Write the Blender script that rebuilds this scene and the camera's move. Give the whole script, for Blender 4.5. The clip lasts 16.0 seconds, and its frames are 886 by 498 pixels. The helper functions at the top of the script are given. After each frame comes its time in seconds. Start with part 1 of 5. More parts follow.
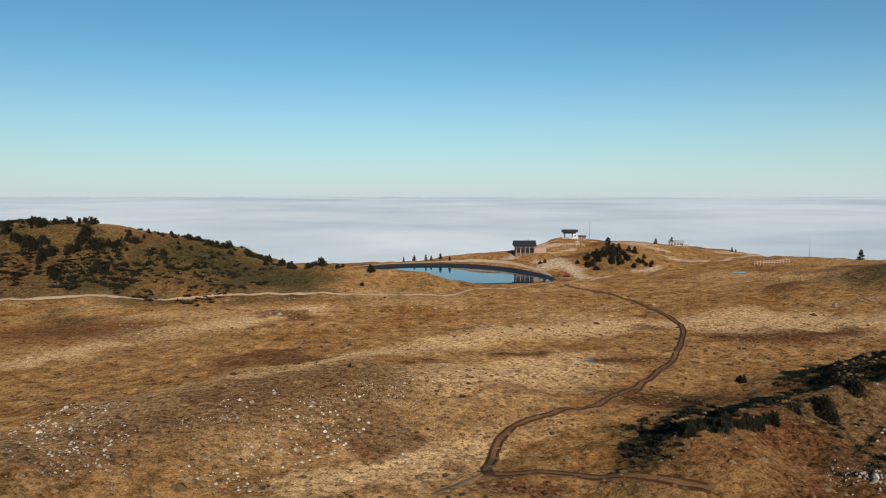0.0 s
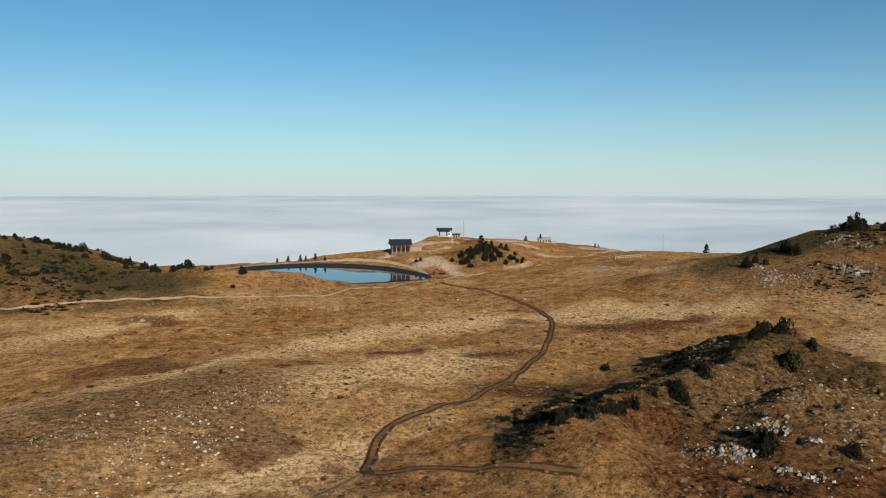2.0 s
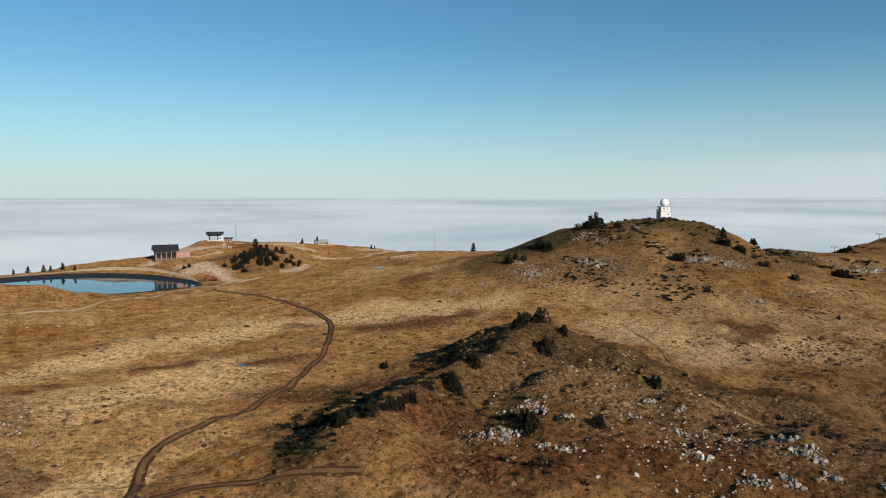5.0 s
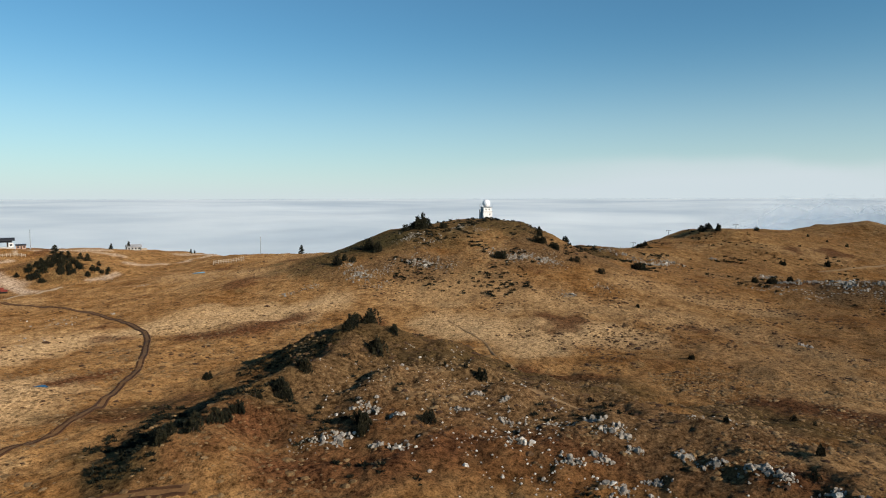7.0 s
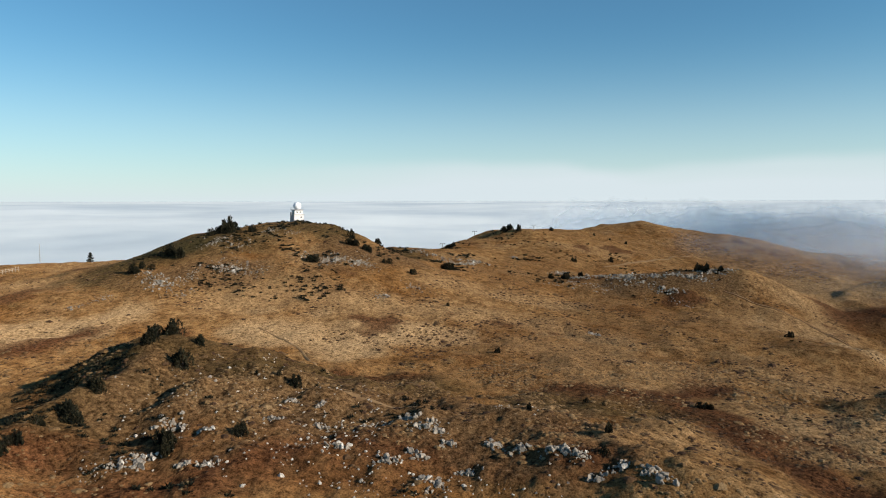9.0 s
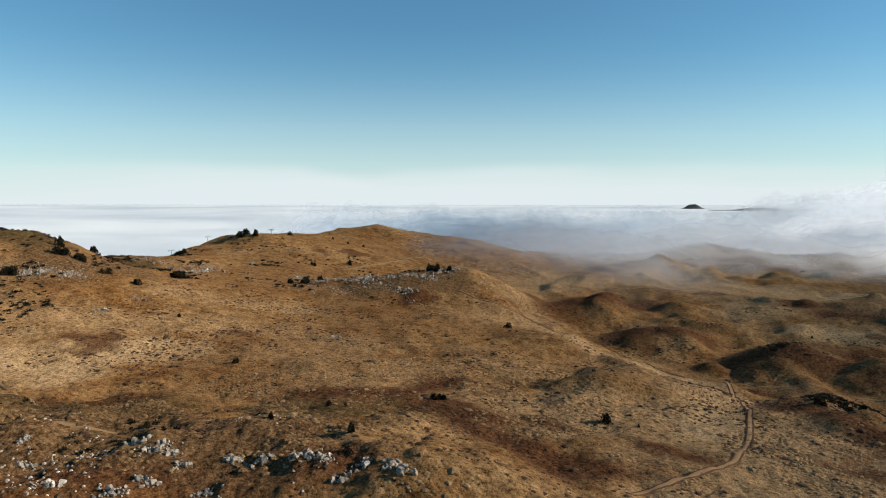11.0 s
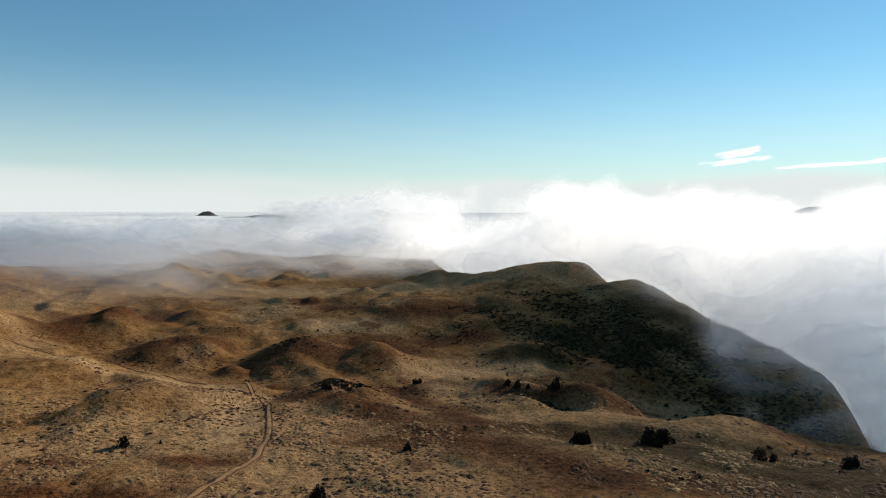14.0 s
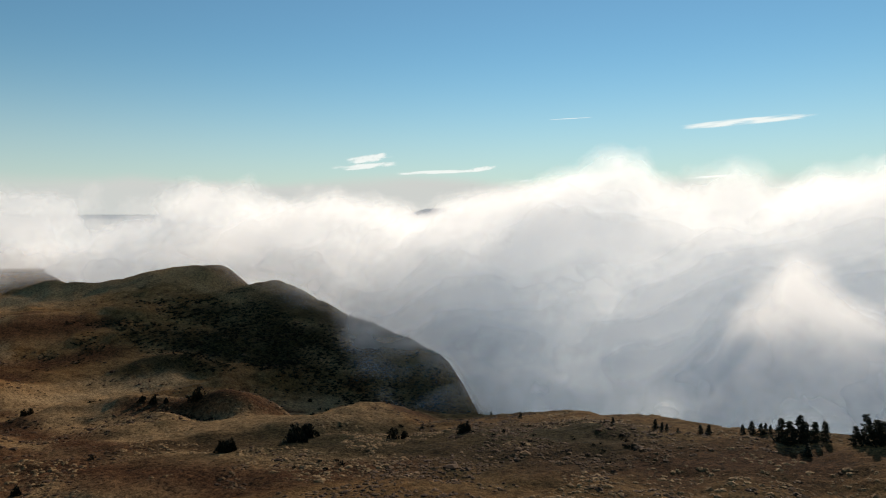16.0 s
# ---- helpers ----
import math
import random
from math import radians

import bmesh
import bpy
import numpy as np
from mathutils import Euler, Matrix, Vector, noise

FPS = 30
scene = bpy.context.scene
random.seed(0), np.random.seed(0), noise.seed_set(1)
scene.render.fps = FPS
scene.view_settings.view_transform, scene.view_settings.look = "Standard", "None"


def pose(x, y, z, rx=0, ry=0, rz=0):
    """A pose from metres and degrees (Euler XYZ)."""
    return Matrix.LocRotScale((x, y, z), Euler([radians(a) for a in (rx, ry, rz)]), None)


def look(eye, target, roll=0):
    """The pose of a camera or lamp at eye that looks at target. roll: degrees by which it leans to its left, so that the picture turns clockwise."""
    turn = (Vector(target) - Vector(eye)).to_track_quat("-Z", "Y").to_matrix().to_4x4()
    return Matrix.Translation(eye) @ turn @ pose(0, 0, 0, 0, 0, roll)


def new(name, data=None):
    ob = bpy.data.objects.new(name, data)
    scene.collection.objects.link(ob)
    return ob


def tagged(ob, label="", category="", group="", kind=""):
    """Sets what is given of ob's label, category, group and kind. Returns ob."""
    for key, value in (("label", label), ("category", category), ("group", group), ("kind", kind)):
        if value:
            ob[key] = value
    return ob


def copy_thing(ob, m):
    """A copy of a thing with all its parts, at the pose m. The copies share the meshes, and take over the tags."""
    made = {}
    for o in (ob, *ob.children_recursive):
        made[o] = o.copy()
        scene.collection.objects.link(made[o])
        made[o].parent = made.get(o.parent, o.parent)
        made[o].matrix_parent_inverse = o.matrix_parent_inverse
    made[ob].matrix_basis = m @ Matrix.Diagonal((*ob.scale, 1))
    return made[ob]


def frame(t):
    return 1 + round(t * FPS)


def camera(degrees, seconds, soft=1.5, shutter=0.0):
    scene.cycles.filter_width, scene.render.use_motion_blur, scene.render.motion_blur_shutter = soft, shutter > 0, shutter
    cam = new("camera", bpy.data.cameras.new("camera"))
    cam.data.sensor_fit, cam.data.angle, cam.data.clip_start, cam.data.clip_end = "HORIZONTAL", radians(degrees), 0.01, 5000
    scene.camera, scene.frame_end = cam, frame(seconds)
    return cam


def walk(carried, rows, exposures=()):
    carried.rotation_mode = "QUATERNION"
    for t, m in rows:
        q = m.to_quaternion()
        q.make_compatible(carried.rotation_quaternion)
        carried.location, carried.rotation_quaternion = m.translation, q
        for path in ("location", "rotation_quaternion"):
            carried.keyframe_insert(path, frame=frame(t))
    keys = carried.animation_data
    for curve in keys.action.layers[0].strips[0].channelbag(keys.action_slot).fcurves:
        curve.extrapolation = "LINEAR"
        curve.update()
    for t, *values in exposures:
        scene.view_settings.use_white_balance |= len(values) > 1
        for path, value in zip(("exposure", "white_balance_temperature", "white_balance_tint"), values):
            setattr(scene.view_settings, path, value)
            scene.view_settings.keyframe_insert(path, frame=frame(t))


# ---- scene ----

# The drone hovers 50 m above the meadow and turns to its right.
EXPO = 0.25
EYE = (0.0, 0.0, 50.0)
TURNS = [  # seconds, bearing, pitch, roll
    (0, 0.00, -4.41, -0.01),
    (0.5, 2.49, -4.44, 0.00),
    (1, 5.20, -4.45, 0.04),
    (1.5, 7.72, -4.47, 0.02),
    (2, 10.42, -4.50, -0.00),
    (2.5, 13.20, -4.49, -0.00),
    (3, 15.87, -4.45, -0.03),
    (5.5, 32.44, -4.31, -0.01),
    (6, 35.72, -4.29, -0.01),
    (6.5, 39.25, -4.25, 0.09),
    (7, 43.36, -4.24, 0.10),
    (7.5, 47.36, -4.21, 0.09),
    (8, 50.89, -4.16, 0.15),
    (10.5, 74.67, -3.83, -0.08),
    (11, 80.71, -3.72, -0.10),
    (11.5, 86.85, -3.55, -0.12),
    (12, 92.66, -3.45, -0.05),
    (12.5, 98.70, -3.29, -0.09),
    (13, 105.49, -3.22, -0.04),
    (13.5, 112.62, -3.14, -0.02),
    (14, 119.86, -3.07, -0.07),
    (14.5, 126.98, -2.96, -0.07),
    (15, 134.35, -2.91, -0.11),
    (15.5, 141.56, -2.91, -0.20),
    (16, 149.43, -2.94, 0.03),
]
cam = camera(66.0, 16.0, soft=1.1)
walk(cam, [(t, pose(*EYE, 90 + pitch, roll, -bearing)) for t, bearing, pitch, roll in TURNS],
     exposures=[(0, EXPO - 0.08, 6700, 12), (5.5, EXPO - 0.04, 6700, 12), (8, EXPO + 0.12, 6700, 12), (11, EXPO + 0.28, 6900, 13), (13.5, EXPO + 0.32, 7100, 14), (14.5, EXPO + 0.18, 7500, 16), (16, EXPO - 0.1, 7650, 16)])

# ---- light ----
scene.cycles.transparent_max_bounces = 64
SUN_BEARING, SUN_HEIGHT = 172.0, 22.0
world = bpy.data.worlds.new("sky")
scene.world = world
world.use_nodes = True
wn = world.node_tree
wn.nodes.clear()
sky = wn.nodes.new("ShaderNodeTexSky")
sky.sky_type, sky.sun_disc = "NISHITA", False
sky.sun_elevation, sky.sun_rotation = radians(SUN_HEIGHT), radians(SUN_BEARING)
sky.altitude, sky.air_density, sky.dust_density, sky.ozone_density = 0, 1.0, 0.0, 5.0
back = wn.nodes.new("ShaderNodeBackground")
back.inputs["Strength"].default_value = 0.094
wout = wn.nodes.new("ShaderNodeOutputWorld")
tint = wn.nodes.new("ShaderNodeMix")
tint.data_type, tint.blend_type = "RGBA", "MULTIPLY"
tint.inputs["Factor"].default_value, tint.inputs["B"].default_value = 1.0, (0.63, 0.945, 0.91, 1)
wn.links.new(sky.outputs[0], tint.inputs["A"])
wn.links.new(tint.outputs["Result"], back.inputs[0])
wn.links.new(back.outputs[0], wout.inputs[0])
sun = new("sun", bpy.data.lights.new("sun", "SUN"))
sun.data.energy, sun.data.angle, sun.data.color = 4.7, radians(0.6), (1.0, 0.93, 0.82)
b, h = radians(SUN_BEARING), radians(SUN_HEIGHT)
sun.matrix_world = look((0, 0, 200), Vector((0, 0, 200)) - Vector((math.sin(b) * math.cos(h), math.cos(b) * math.cos(h), math.sin(h))))

# ---- materials ----
def material(name, roughness=0.9, metallic=0.0):
    m = bpy.data.materials.new(name)
    m.use_nodes = True
    shader = m.node_tree.nodes["Principled BSDF"]
    shader.inputs["Roughness"].default_value, shader.inputs["Metallic"].default_value = roughness, metallic
    shader.inputs["Specular IOR Level"].default_value = 0.15
    return m, m.node_tree, shader


def node(tree, kind, **values):
    n = tree.nodes.new(kind)
    for key, value in values.items():
        n.inputs[key].default_value = value
    return n


def noise_of(tree, where, size, detail=4.0, rough=0.55):
    n = node(tree, "ShaderNodeTexNoise", Scale=1.0 / size, Detail=detail, Roughness=rough)
    tree.links.new(where, n.inputs["Vector"])
    return n.outputs["Fac"]


def ramp(tree, fac, stops):
    r = tree.nodes.new("ShaderNodeValToRGB")
    while len(r.color_ramp.elements) < len(stops):
        r.color_ramp.elements.new(0.5)
    for e, (at, colour) in zip(r.color_ramp.elements, stops):
        e.position, e.color = at, (*colour, 1)
    tree.links.new(fac, r.inputs["Fac"])
    return r.outputs["Color"]


def mix(tree, fac, a, b, blend="MIX"):
    m = tree.nodes.new("ShaderNodeMix")
    m.data_type, m.blend_type = "RGBA", blend
    for socket, value in ((m.inputs["Factor"], fac), (m.inputs["A"], a), (m.inputs["B"], b)):
        if isinstance(value, bpy.types.NodeSocket):
            tree.links.new(value, socket)
        elif isinstance(value, tuple):
            socket.default_value = (*value, 1)
        else:
            socket.default_value = value
    return m.outputs["Result"]


def maths(tree, how, a, b=0.0):
    m = tree.nodes.new("ShaderNodeMath")
    m.operation, m.use_clamp = how, how not in ("SUBTRACT",)
    for socket, value in zip(m.inputs, (a, b)):
        if isinstance(value, bpy.types.NodeSocket):
            tree.links.new(value, socket)
        else:
            socket.default_value = value
    return m.outputs[0]


def place_of(tree):
    return tree.nodes.new("ShaderNodeNewGeometry").outputs["Position"]


def bump(tree, shader, heights, strength, distance):
    n = node(tree, "ShaderNodeBump", Strength=strength, Distance=distance)
    tree.links.new(heights, n.inputs["Height"])
    tree.links.new(n.outputs[0], shader.inputs["Normal"])


def plain(name, colour, dark=None, size=0.6, roughness=0.9, metallic=0.0, relief=0.0):
    """A surface of one kind with grain and stains at two sizes."""
    m, tree, shader = material(name, roughness, metallic)
    dark = dark or tuple(c * 0.6 for c in colour)
    where = place_of(tree)
    fine, wide = noise_of(tree, where, size, 5), noise_of(tree, where, size * 7, 3)
    both = mix(tree, 0.5, fine, wide)
    tree.links.new(ramp(tree, both, [(0.36, dark), (0.62, colour)]), shader.inputs["Base Color"])
    if relief:
        bump(tree, shader, fine, 0.7, relief)
    return m


def varied(name, colours, roughness=0.85, relief=0.0, size=0.4):
    """A surface that differs from piece to piece."""
    m, tree, shader = material(name, roughness)
    info, geo = tree.nodes.new("ShaderNodeObjectInfo"), tree.nodes.new("ShaderNodeNewGeometry")
    own = maths(tree, "FRACT", maths(tree, "ADD", geo.outputs["Random Per Island"], info.outputs["Random"]))
    fine = noise_of(tree, geo.outputs["Position"], size, 4)
    base = ramp(tree, own, [(k / max(1, len(colours) - 1), c) for k, c in enumerate(colours)])
    shade = ramp(tree, fine, [(0.35, (0.55, 0.55, 0.55)), (0.65, (1.1, 1.1, 1.1))])
    tree.links.new(mix(tree, 1.0, base, shade, "MULTIPLY"), shader.inputs["Base Color"])
    if relief:
        bump(tree, shader, fine, 0.8, relief)
    return m


def ground_material():
    """Dry mountain grass with straw, red heath, green cushions and painted shade, gravel and bare soil, by the masks of
    the mesh.
    """
    m, tree, shader = material("dry_mountain_grass", 1.0)
    shader.inputs["Specular IOR Level"].default_value = 0.02
    shader.inputs["Diffuse Roughness"].default_value = 0.7
    where = place_of(tree)
    masks = {}
    for key in ("straw", "heath", "green", "bare", "stony"):
        a = tree.nodes.new("ShaderNodeAttribute")
        a.attribute_name = key
        masks[key] = a.outputs["Fac"]
    wide, mid = noise_of(tree, where, 34, 5, 0.6), noise_of(tree, where, 5.0, 5, 0.65)
    fine, tuft = noise_of(tree, where, 1.1, 4, 0.7), noise_of(tree, where, 0.35, 2, 0.6)
    grass = ramp(tree, mid, [(0.30, (0.083, 0.040, 0.015)), (0.42, (0.191, 0.101, 0.039)), (0.55, (0.262, 0.146, 0.059)), (0.74, (0.361, 0.221, 0.099))])
    tint = ramp(tree, wide, [(0.35, (0.80, 0.70, 0.58)), (0.52, (1.0, 1.0, 1.0)), (0.68, (1.12, 1.08, 1.02))])
    colour = mix(tree, 1.0, grass, tint, "MULTIPLY")

    def laid(key, stops, edge, over):
        """One cover over the rest, with an edge broken up by the tufts."""
        broken = maths(tree, "ADD", masks[key], maths(tree, "MULTIPLY", maths(tree, "SUBTRACT", mid, 0.5), edge))
        amount = maths(tree, "MULTIPLY", maths(tree, "SUBTRACT", broken, 0.22), 3.0)
        amount = maths(tree, "MULTIPLY", amount, masks[key])
        return mix(tree, amount, over, ramp(tree, fine, stops))

    colour = laid("straw", [(0.3, (0.301, 0.187, 0.088)), (0.7, (0.477, 0.319, 0.170))], 1.4, colour)
    colour = laid("heath", [(0.3, (0.039, 0.017, 0.009)), (0.7, (0.147, 0.063, 0.026))], 2.6, colour)
    # Green cushions; on the dark hill's flank this colour is painted shade.
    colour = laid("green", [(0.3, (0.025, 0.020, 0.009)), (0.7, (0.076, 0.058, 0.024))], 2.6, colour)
    colour = laid("stony", [(0.42, (0.108, 0.060, 0.027)), (0.62, (0.173, 0.101, 0.047)), (0.80, (0.345, 0.270, 0.191))], 2.0, colour)
    colour = laid("bare", [(0.3, (0.30, 0.20, 0.13)), (0.7, (0.47, 0.36, 0.26))], 0.8, colour)
    # Hollows of the fine noise are darkened as painted shade between tufts.
    clump = ramp(tree, fine, [(0.34, (0.22, 0.20, 0.18)), (0.47, (0.92, 0.92, 0.92)), (0.68, (1.25, 1.25, 1.22))])
    colour = mix(tree, 0.85, colour, clump, "MULTIPLY")
    mottle = ramp(tree, noise_of(tree, where, 2.3, 3, 0.6), [(0.36, (0.50, 0.48, 0.45)), (0.50, (0.97, 0.97, 0.97)), (0.66, (1.2, 1.2, 1.17))])
    colour = mix(tree, 0.6, colour, mottle, "MULTIPLY")
    speck = ramp(tree, tuft, [(0.34, (0.45, 0.42, 0.38)), (0.56, (1.15, 1.15, 1.15))])
    colour = mix(tree, 0.8, colour, speck, "MULTIPLY")
    tree.links.new(colour, shader.inputs["Base Color"])
    bump(tree, shader, mix(tree, 0.45, fine, mid), 0.9, 0.9)
    return m


def cloud_material(name, thick, passing=0.5, ragged=0.0, glow=0.0):
    """Sunlit water droplets: light passes on through as well as back; with glow, the brightness is emitted instead. The
    mesh says how dense it is.
    """
    m = bpy.data.materials.new(name)
    m.use_nodes = True
    tree = m.node_tree
    tree.nodes.clear()
    dense = tree.nodes.new("ShaderNodeAttribute")
    dense.attribute_name = "cloudiness"
    amount = dense.outputs["Fac"]
    white = (0.875, 0.905, 0.93, 1) if ragged else (0.985, 0.995, 0.99, 1)
    diffuse, beyond = tree.nodes.new("ShaderNodeBsdfDiffuse"), tree.nodes.new("ShaderNodeBsdfTranslucent")
    diffuse.inputs["Color"].default_value = beyond.inputs["Color"].default_value = white
    lit, seen, clear, out = (tree.nodes.new(k) for k in ("ShaderNodeMixShader", "ShaderNodeMixShader", "ShaderNodeBsdfTransparent", "ShaderNodeOutputMaterial"))
    lit.inputs["Fac"].default_value = passing
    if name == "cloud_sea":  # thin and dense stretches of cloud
        blotch = ramp(tree, noise_of(tree, place_of(tree), 700, 5, 0.55), [(0.34, (0.63, 0.715, 0.75)), (0.60, (0.87, 0.93, 0.92))])
        tree.links.new(blotch, diffuse.inputs["Color"])
    tree.links.new(diffuse.outputs[0], lit.inputs[1])
    tree.links.new(beyond.outputs[0], lit.inputs[2])
    body = lit.outputs[0]
    if glow:  # far backdrop: emission stands in for sunlit haze and cloud
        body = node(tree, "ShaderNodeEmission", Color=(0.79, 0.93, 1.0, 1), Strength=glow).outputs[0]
    if ragged:  # billows and wisps eat into the envelope
        where = place_of(tree)
        billow = mix(tree, 0.22, noise_of(tree, where, 170, 5, 0.5), noise_of(tree, where, 50, 5, 0.52))
        more = tree.nodes.new("ShaderNodeMath")
        more.operation = "MULTIPLY_ADD"
        tree.links.new(maths(tree, "SUBTRACT", billow, 0.5), more.inputs[0])
        more.inputs[1].default_value = ragged
        tree.links.new(amount, more.inputs[2])
        fade = tree.nodes.new("ShaderNodeAttribute")
        fade.attribute_name = "fading"
        amount = maths(tree, "MULTIPLY", maths(tree, "MULTIPLY", more.outputs[0], 0.9), fade.outputs["Fac"])
    tree.links.new(maths(tree, "MULTIPLY", amount, thick), seen.inputs["Fac"])
    tree.links.new(clear.outputs[0], seen.inputs[1])
    tree.links.new(body, seen.inputs[2])
    tree.links.new(seen.outputs[0], out.inputs["Surface"])
    return m


def water_material():
    m, tree, shader = material("lake_water", 0.04)
    shader.inputs["Base Color"].default_value = (0.012, 0.05, 0.075, 1)
    shader.inputs["Specular IOR Level"].default_value = 0.5
    shader.inputs["IOR"].default_value = 1.33
    bump(tree, shader, noise_of(tree, place_of(tree), 1.2, 3), 0.12, 0.05)
    return m


GROUND = ground_material()
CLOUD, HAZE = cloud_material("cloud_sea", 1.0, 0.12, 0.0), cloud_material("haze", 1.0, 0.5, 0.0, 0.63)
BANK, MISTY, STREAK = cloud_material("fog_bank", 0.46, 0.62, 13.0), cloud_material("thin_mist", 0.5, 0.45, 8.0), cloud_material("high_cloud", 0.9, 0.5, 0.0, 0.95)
WATER = water_material()
LINER = plain("pond_liner", (0.028, 0.028, 0.03), size=1.5, roughness=0.6)
SOIL = plain("churned_soil", (0.085, 0.038, 0.016), (0.045, 0.02, 0.009), 0.5, relief=0.15)
RUTTED = plain("rutted_soil", (0.20, 0.105, 0.042), (0.12, 0.058, 0.023), 0.6, relief=0.12)
TRODDEN = plain("trodden_grass", (0.25, 0.155, 0.072), (0.16, 0.092, 0.042), 0.7, relief=0.08)
GRAVEL_STONE = plain("pale_gravel", (0.46, 0.34, 0.22), (0.33, 0.23, 0.14), 0.6, relief=0.05)
LIMESTONE = varied("weathered_limestone", [(0.30, 0.26, 0.21), (0.43, 0.385, 0.32), (0.58, 0.53, 0.455)], 0.9, 0.12, 0.45)
NEEDLES = varied("dark_needles", [(0.016, 0.018, 0.009), (0.026, 0.028, 0.013), (0.042, 0.04, 0.018)], 0.8)
JUNIPER = varied("juniper_twigs", [(0.014, 0.015, 0.008), (0.025, 0.023, 0.011), (0.042, 0.034, 0.016)], 0.85)
BARK = plain("bark", (0.10, 0.075, 0.055), size=0.2)
HEATHER = varied("dry_heather", [(0.06, 0.031, 0.016), (0.10, 0.054, 0.025), (0.14, 0.08, 0.035)], 0.95)
TUSSOCK = varied("bleached_tussock", [(0.15, 0.085, 0.035), (0.20, 0.12, 0.052), (0.27, 0.17, 0.08)], 0.95)
DARK_ROOF = plain("dark_metal_roof", (0.03, 0.032, 0.038), size=0.8, roughness=0.5)
DARK_WOOD = plain("dark_stained_wood", (0.055, 0.04, 0.032), size=0.3, roughness=0.8)
PALE_WOOD = plain("weathered_pale_wood", (0.46, 0.36, 0.26), size=0.3)
BRICKY = plain("reddish_cladding", (0.42, 0.27, 0.20), size=0.4)
WHITE_WALL = plain("white_render", (0.78, 0.77, 0.74), (0.62, 0.60, 0.57), 0.7)
GREY_WALL = plain("grey_render", (0.36, 0.36, 0.36), size=0.7)
CONCRETE = plain("pale_concrete", (0.52, 0.49, 0.44), size=0.8)
# Stone toned down to carry the shade of the lodge's open lower floor.
STONEWORK = plain("rough_stonework", (0.17, 0.12, 0.09), (0.10, 0.07, 0.05), 0.7, relief=0.1)
STEEL = plain("galvanised_steel", (0.45, 0.46, 0.47), size=0.4, roughness=0.45, metallic=0.7)
RADOME = plain("white_radome", (0.82, 0.83, 0.83), (0.74, 0.75, 0.76), 0.9, roughness=0.5)
RED_PAINT = plain("faded_red_paint", (0.22, 0.045, 0.03), size=0.4, roughness=0.5)
RUBBER = plain("black_rubber", (0.02, 0.02, 0.02), size=0.3)
GLASS = material("window_glass", 0.05)[0]
GLASS.node_tree.nodes["Principled BSDF"].inputs["Base Color"].default_value = (0.02, 0.025, 0.03, 1)
GLASS.node_tree.nodes["Principled BSDF"].inputs["Specular IOR Level"].default_value = 0.5

# ---- the land ----
def lattice(ix, iy, seed):
    """A repeatable random number from 0 to 1 for each whole-numbered place."""
    h = (ix.astype(np.int64) * 374761393 + iy.astype(np.int64) * 668265263 + seed * 982451653) & 0xFFFFFFFF
    h = ((h ^ (h >> 13)) * 1274126177) & 0xFFFFFFFF
    return ((h ^ (h >> 16)) & 0xFFFF) / 65535.0


def ripple(x, y, seed=0):
    """Smooth value noise, -1 to 1."""
    ix, iy = np.floor(x), np.floor(y)
    fx, fy = x - ix, y - iy
    fx, fy = fx * fx * fx * (fx * (fx * 6 - 15) + 10), fy * fy * fy * (fy * (fy * 6 - 15) + 10)
    a, b = lattice(ix, iy, seed), lattice(ix + 1, iy, seed)
    c, d = lattice(ix, iy + 1, seed), lattice(ix + 1, iy + 1, seed)
    return 2 * (a + (b - a) * fx + (c - a) * fy + (a - b - c + d) * fx * fy) - 1


def rough(x, y, size, octaves, seed=0):
    total, gain = 0 * x, 1.0
    for k in range(octaves):
        turn = 0.7 * k + 0.3
        total = total + gain * ripple((x * math.cos(turn) - y * math.sin(turn)) / size, (x * math.sin(turn) + y * math.cos(turn)) / size, seed + k)
        size, gain = size * 0.49, gain * 0.5
    return total


def near_line(x, y, line):
    """Distance from each place to a line of corners, and the corners' third value there, blended where two stretches are near."""
    weight, value, close = 0 * x, 0 * x, 0 * x
    for (ax, ay, az), (bx, by, bz) in zip(line[:-1], line[1:]):
        s = np.clip(((x - ax) * (bx - ax) + (y - ay) * (by - ay)) / ((bx - ax) ** 2 + (by - ay) ** 2 + 1e-9), 0, 1)
        d = np.hypot(x - ax - s * (bx - ax), y - ay - s * (by - ay)) + 0.05
        w = d**-5.0
        weight, value, close = weight + w, value + w * (az + s * (bz - az)), close + d**-10.0
    return close**-0.1, value / weight


def smooth(a, b, v):
    s = np.clip((v - a) / (b - a), 0, 1)
    return s * s * (3 - 2 * s)

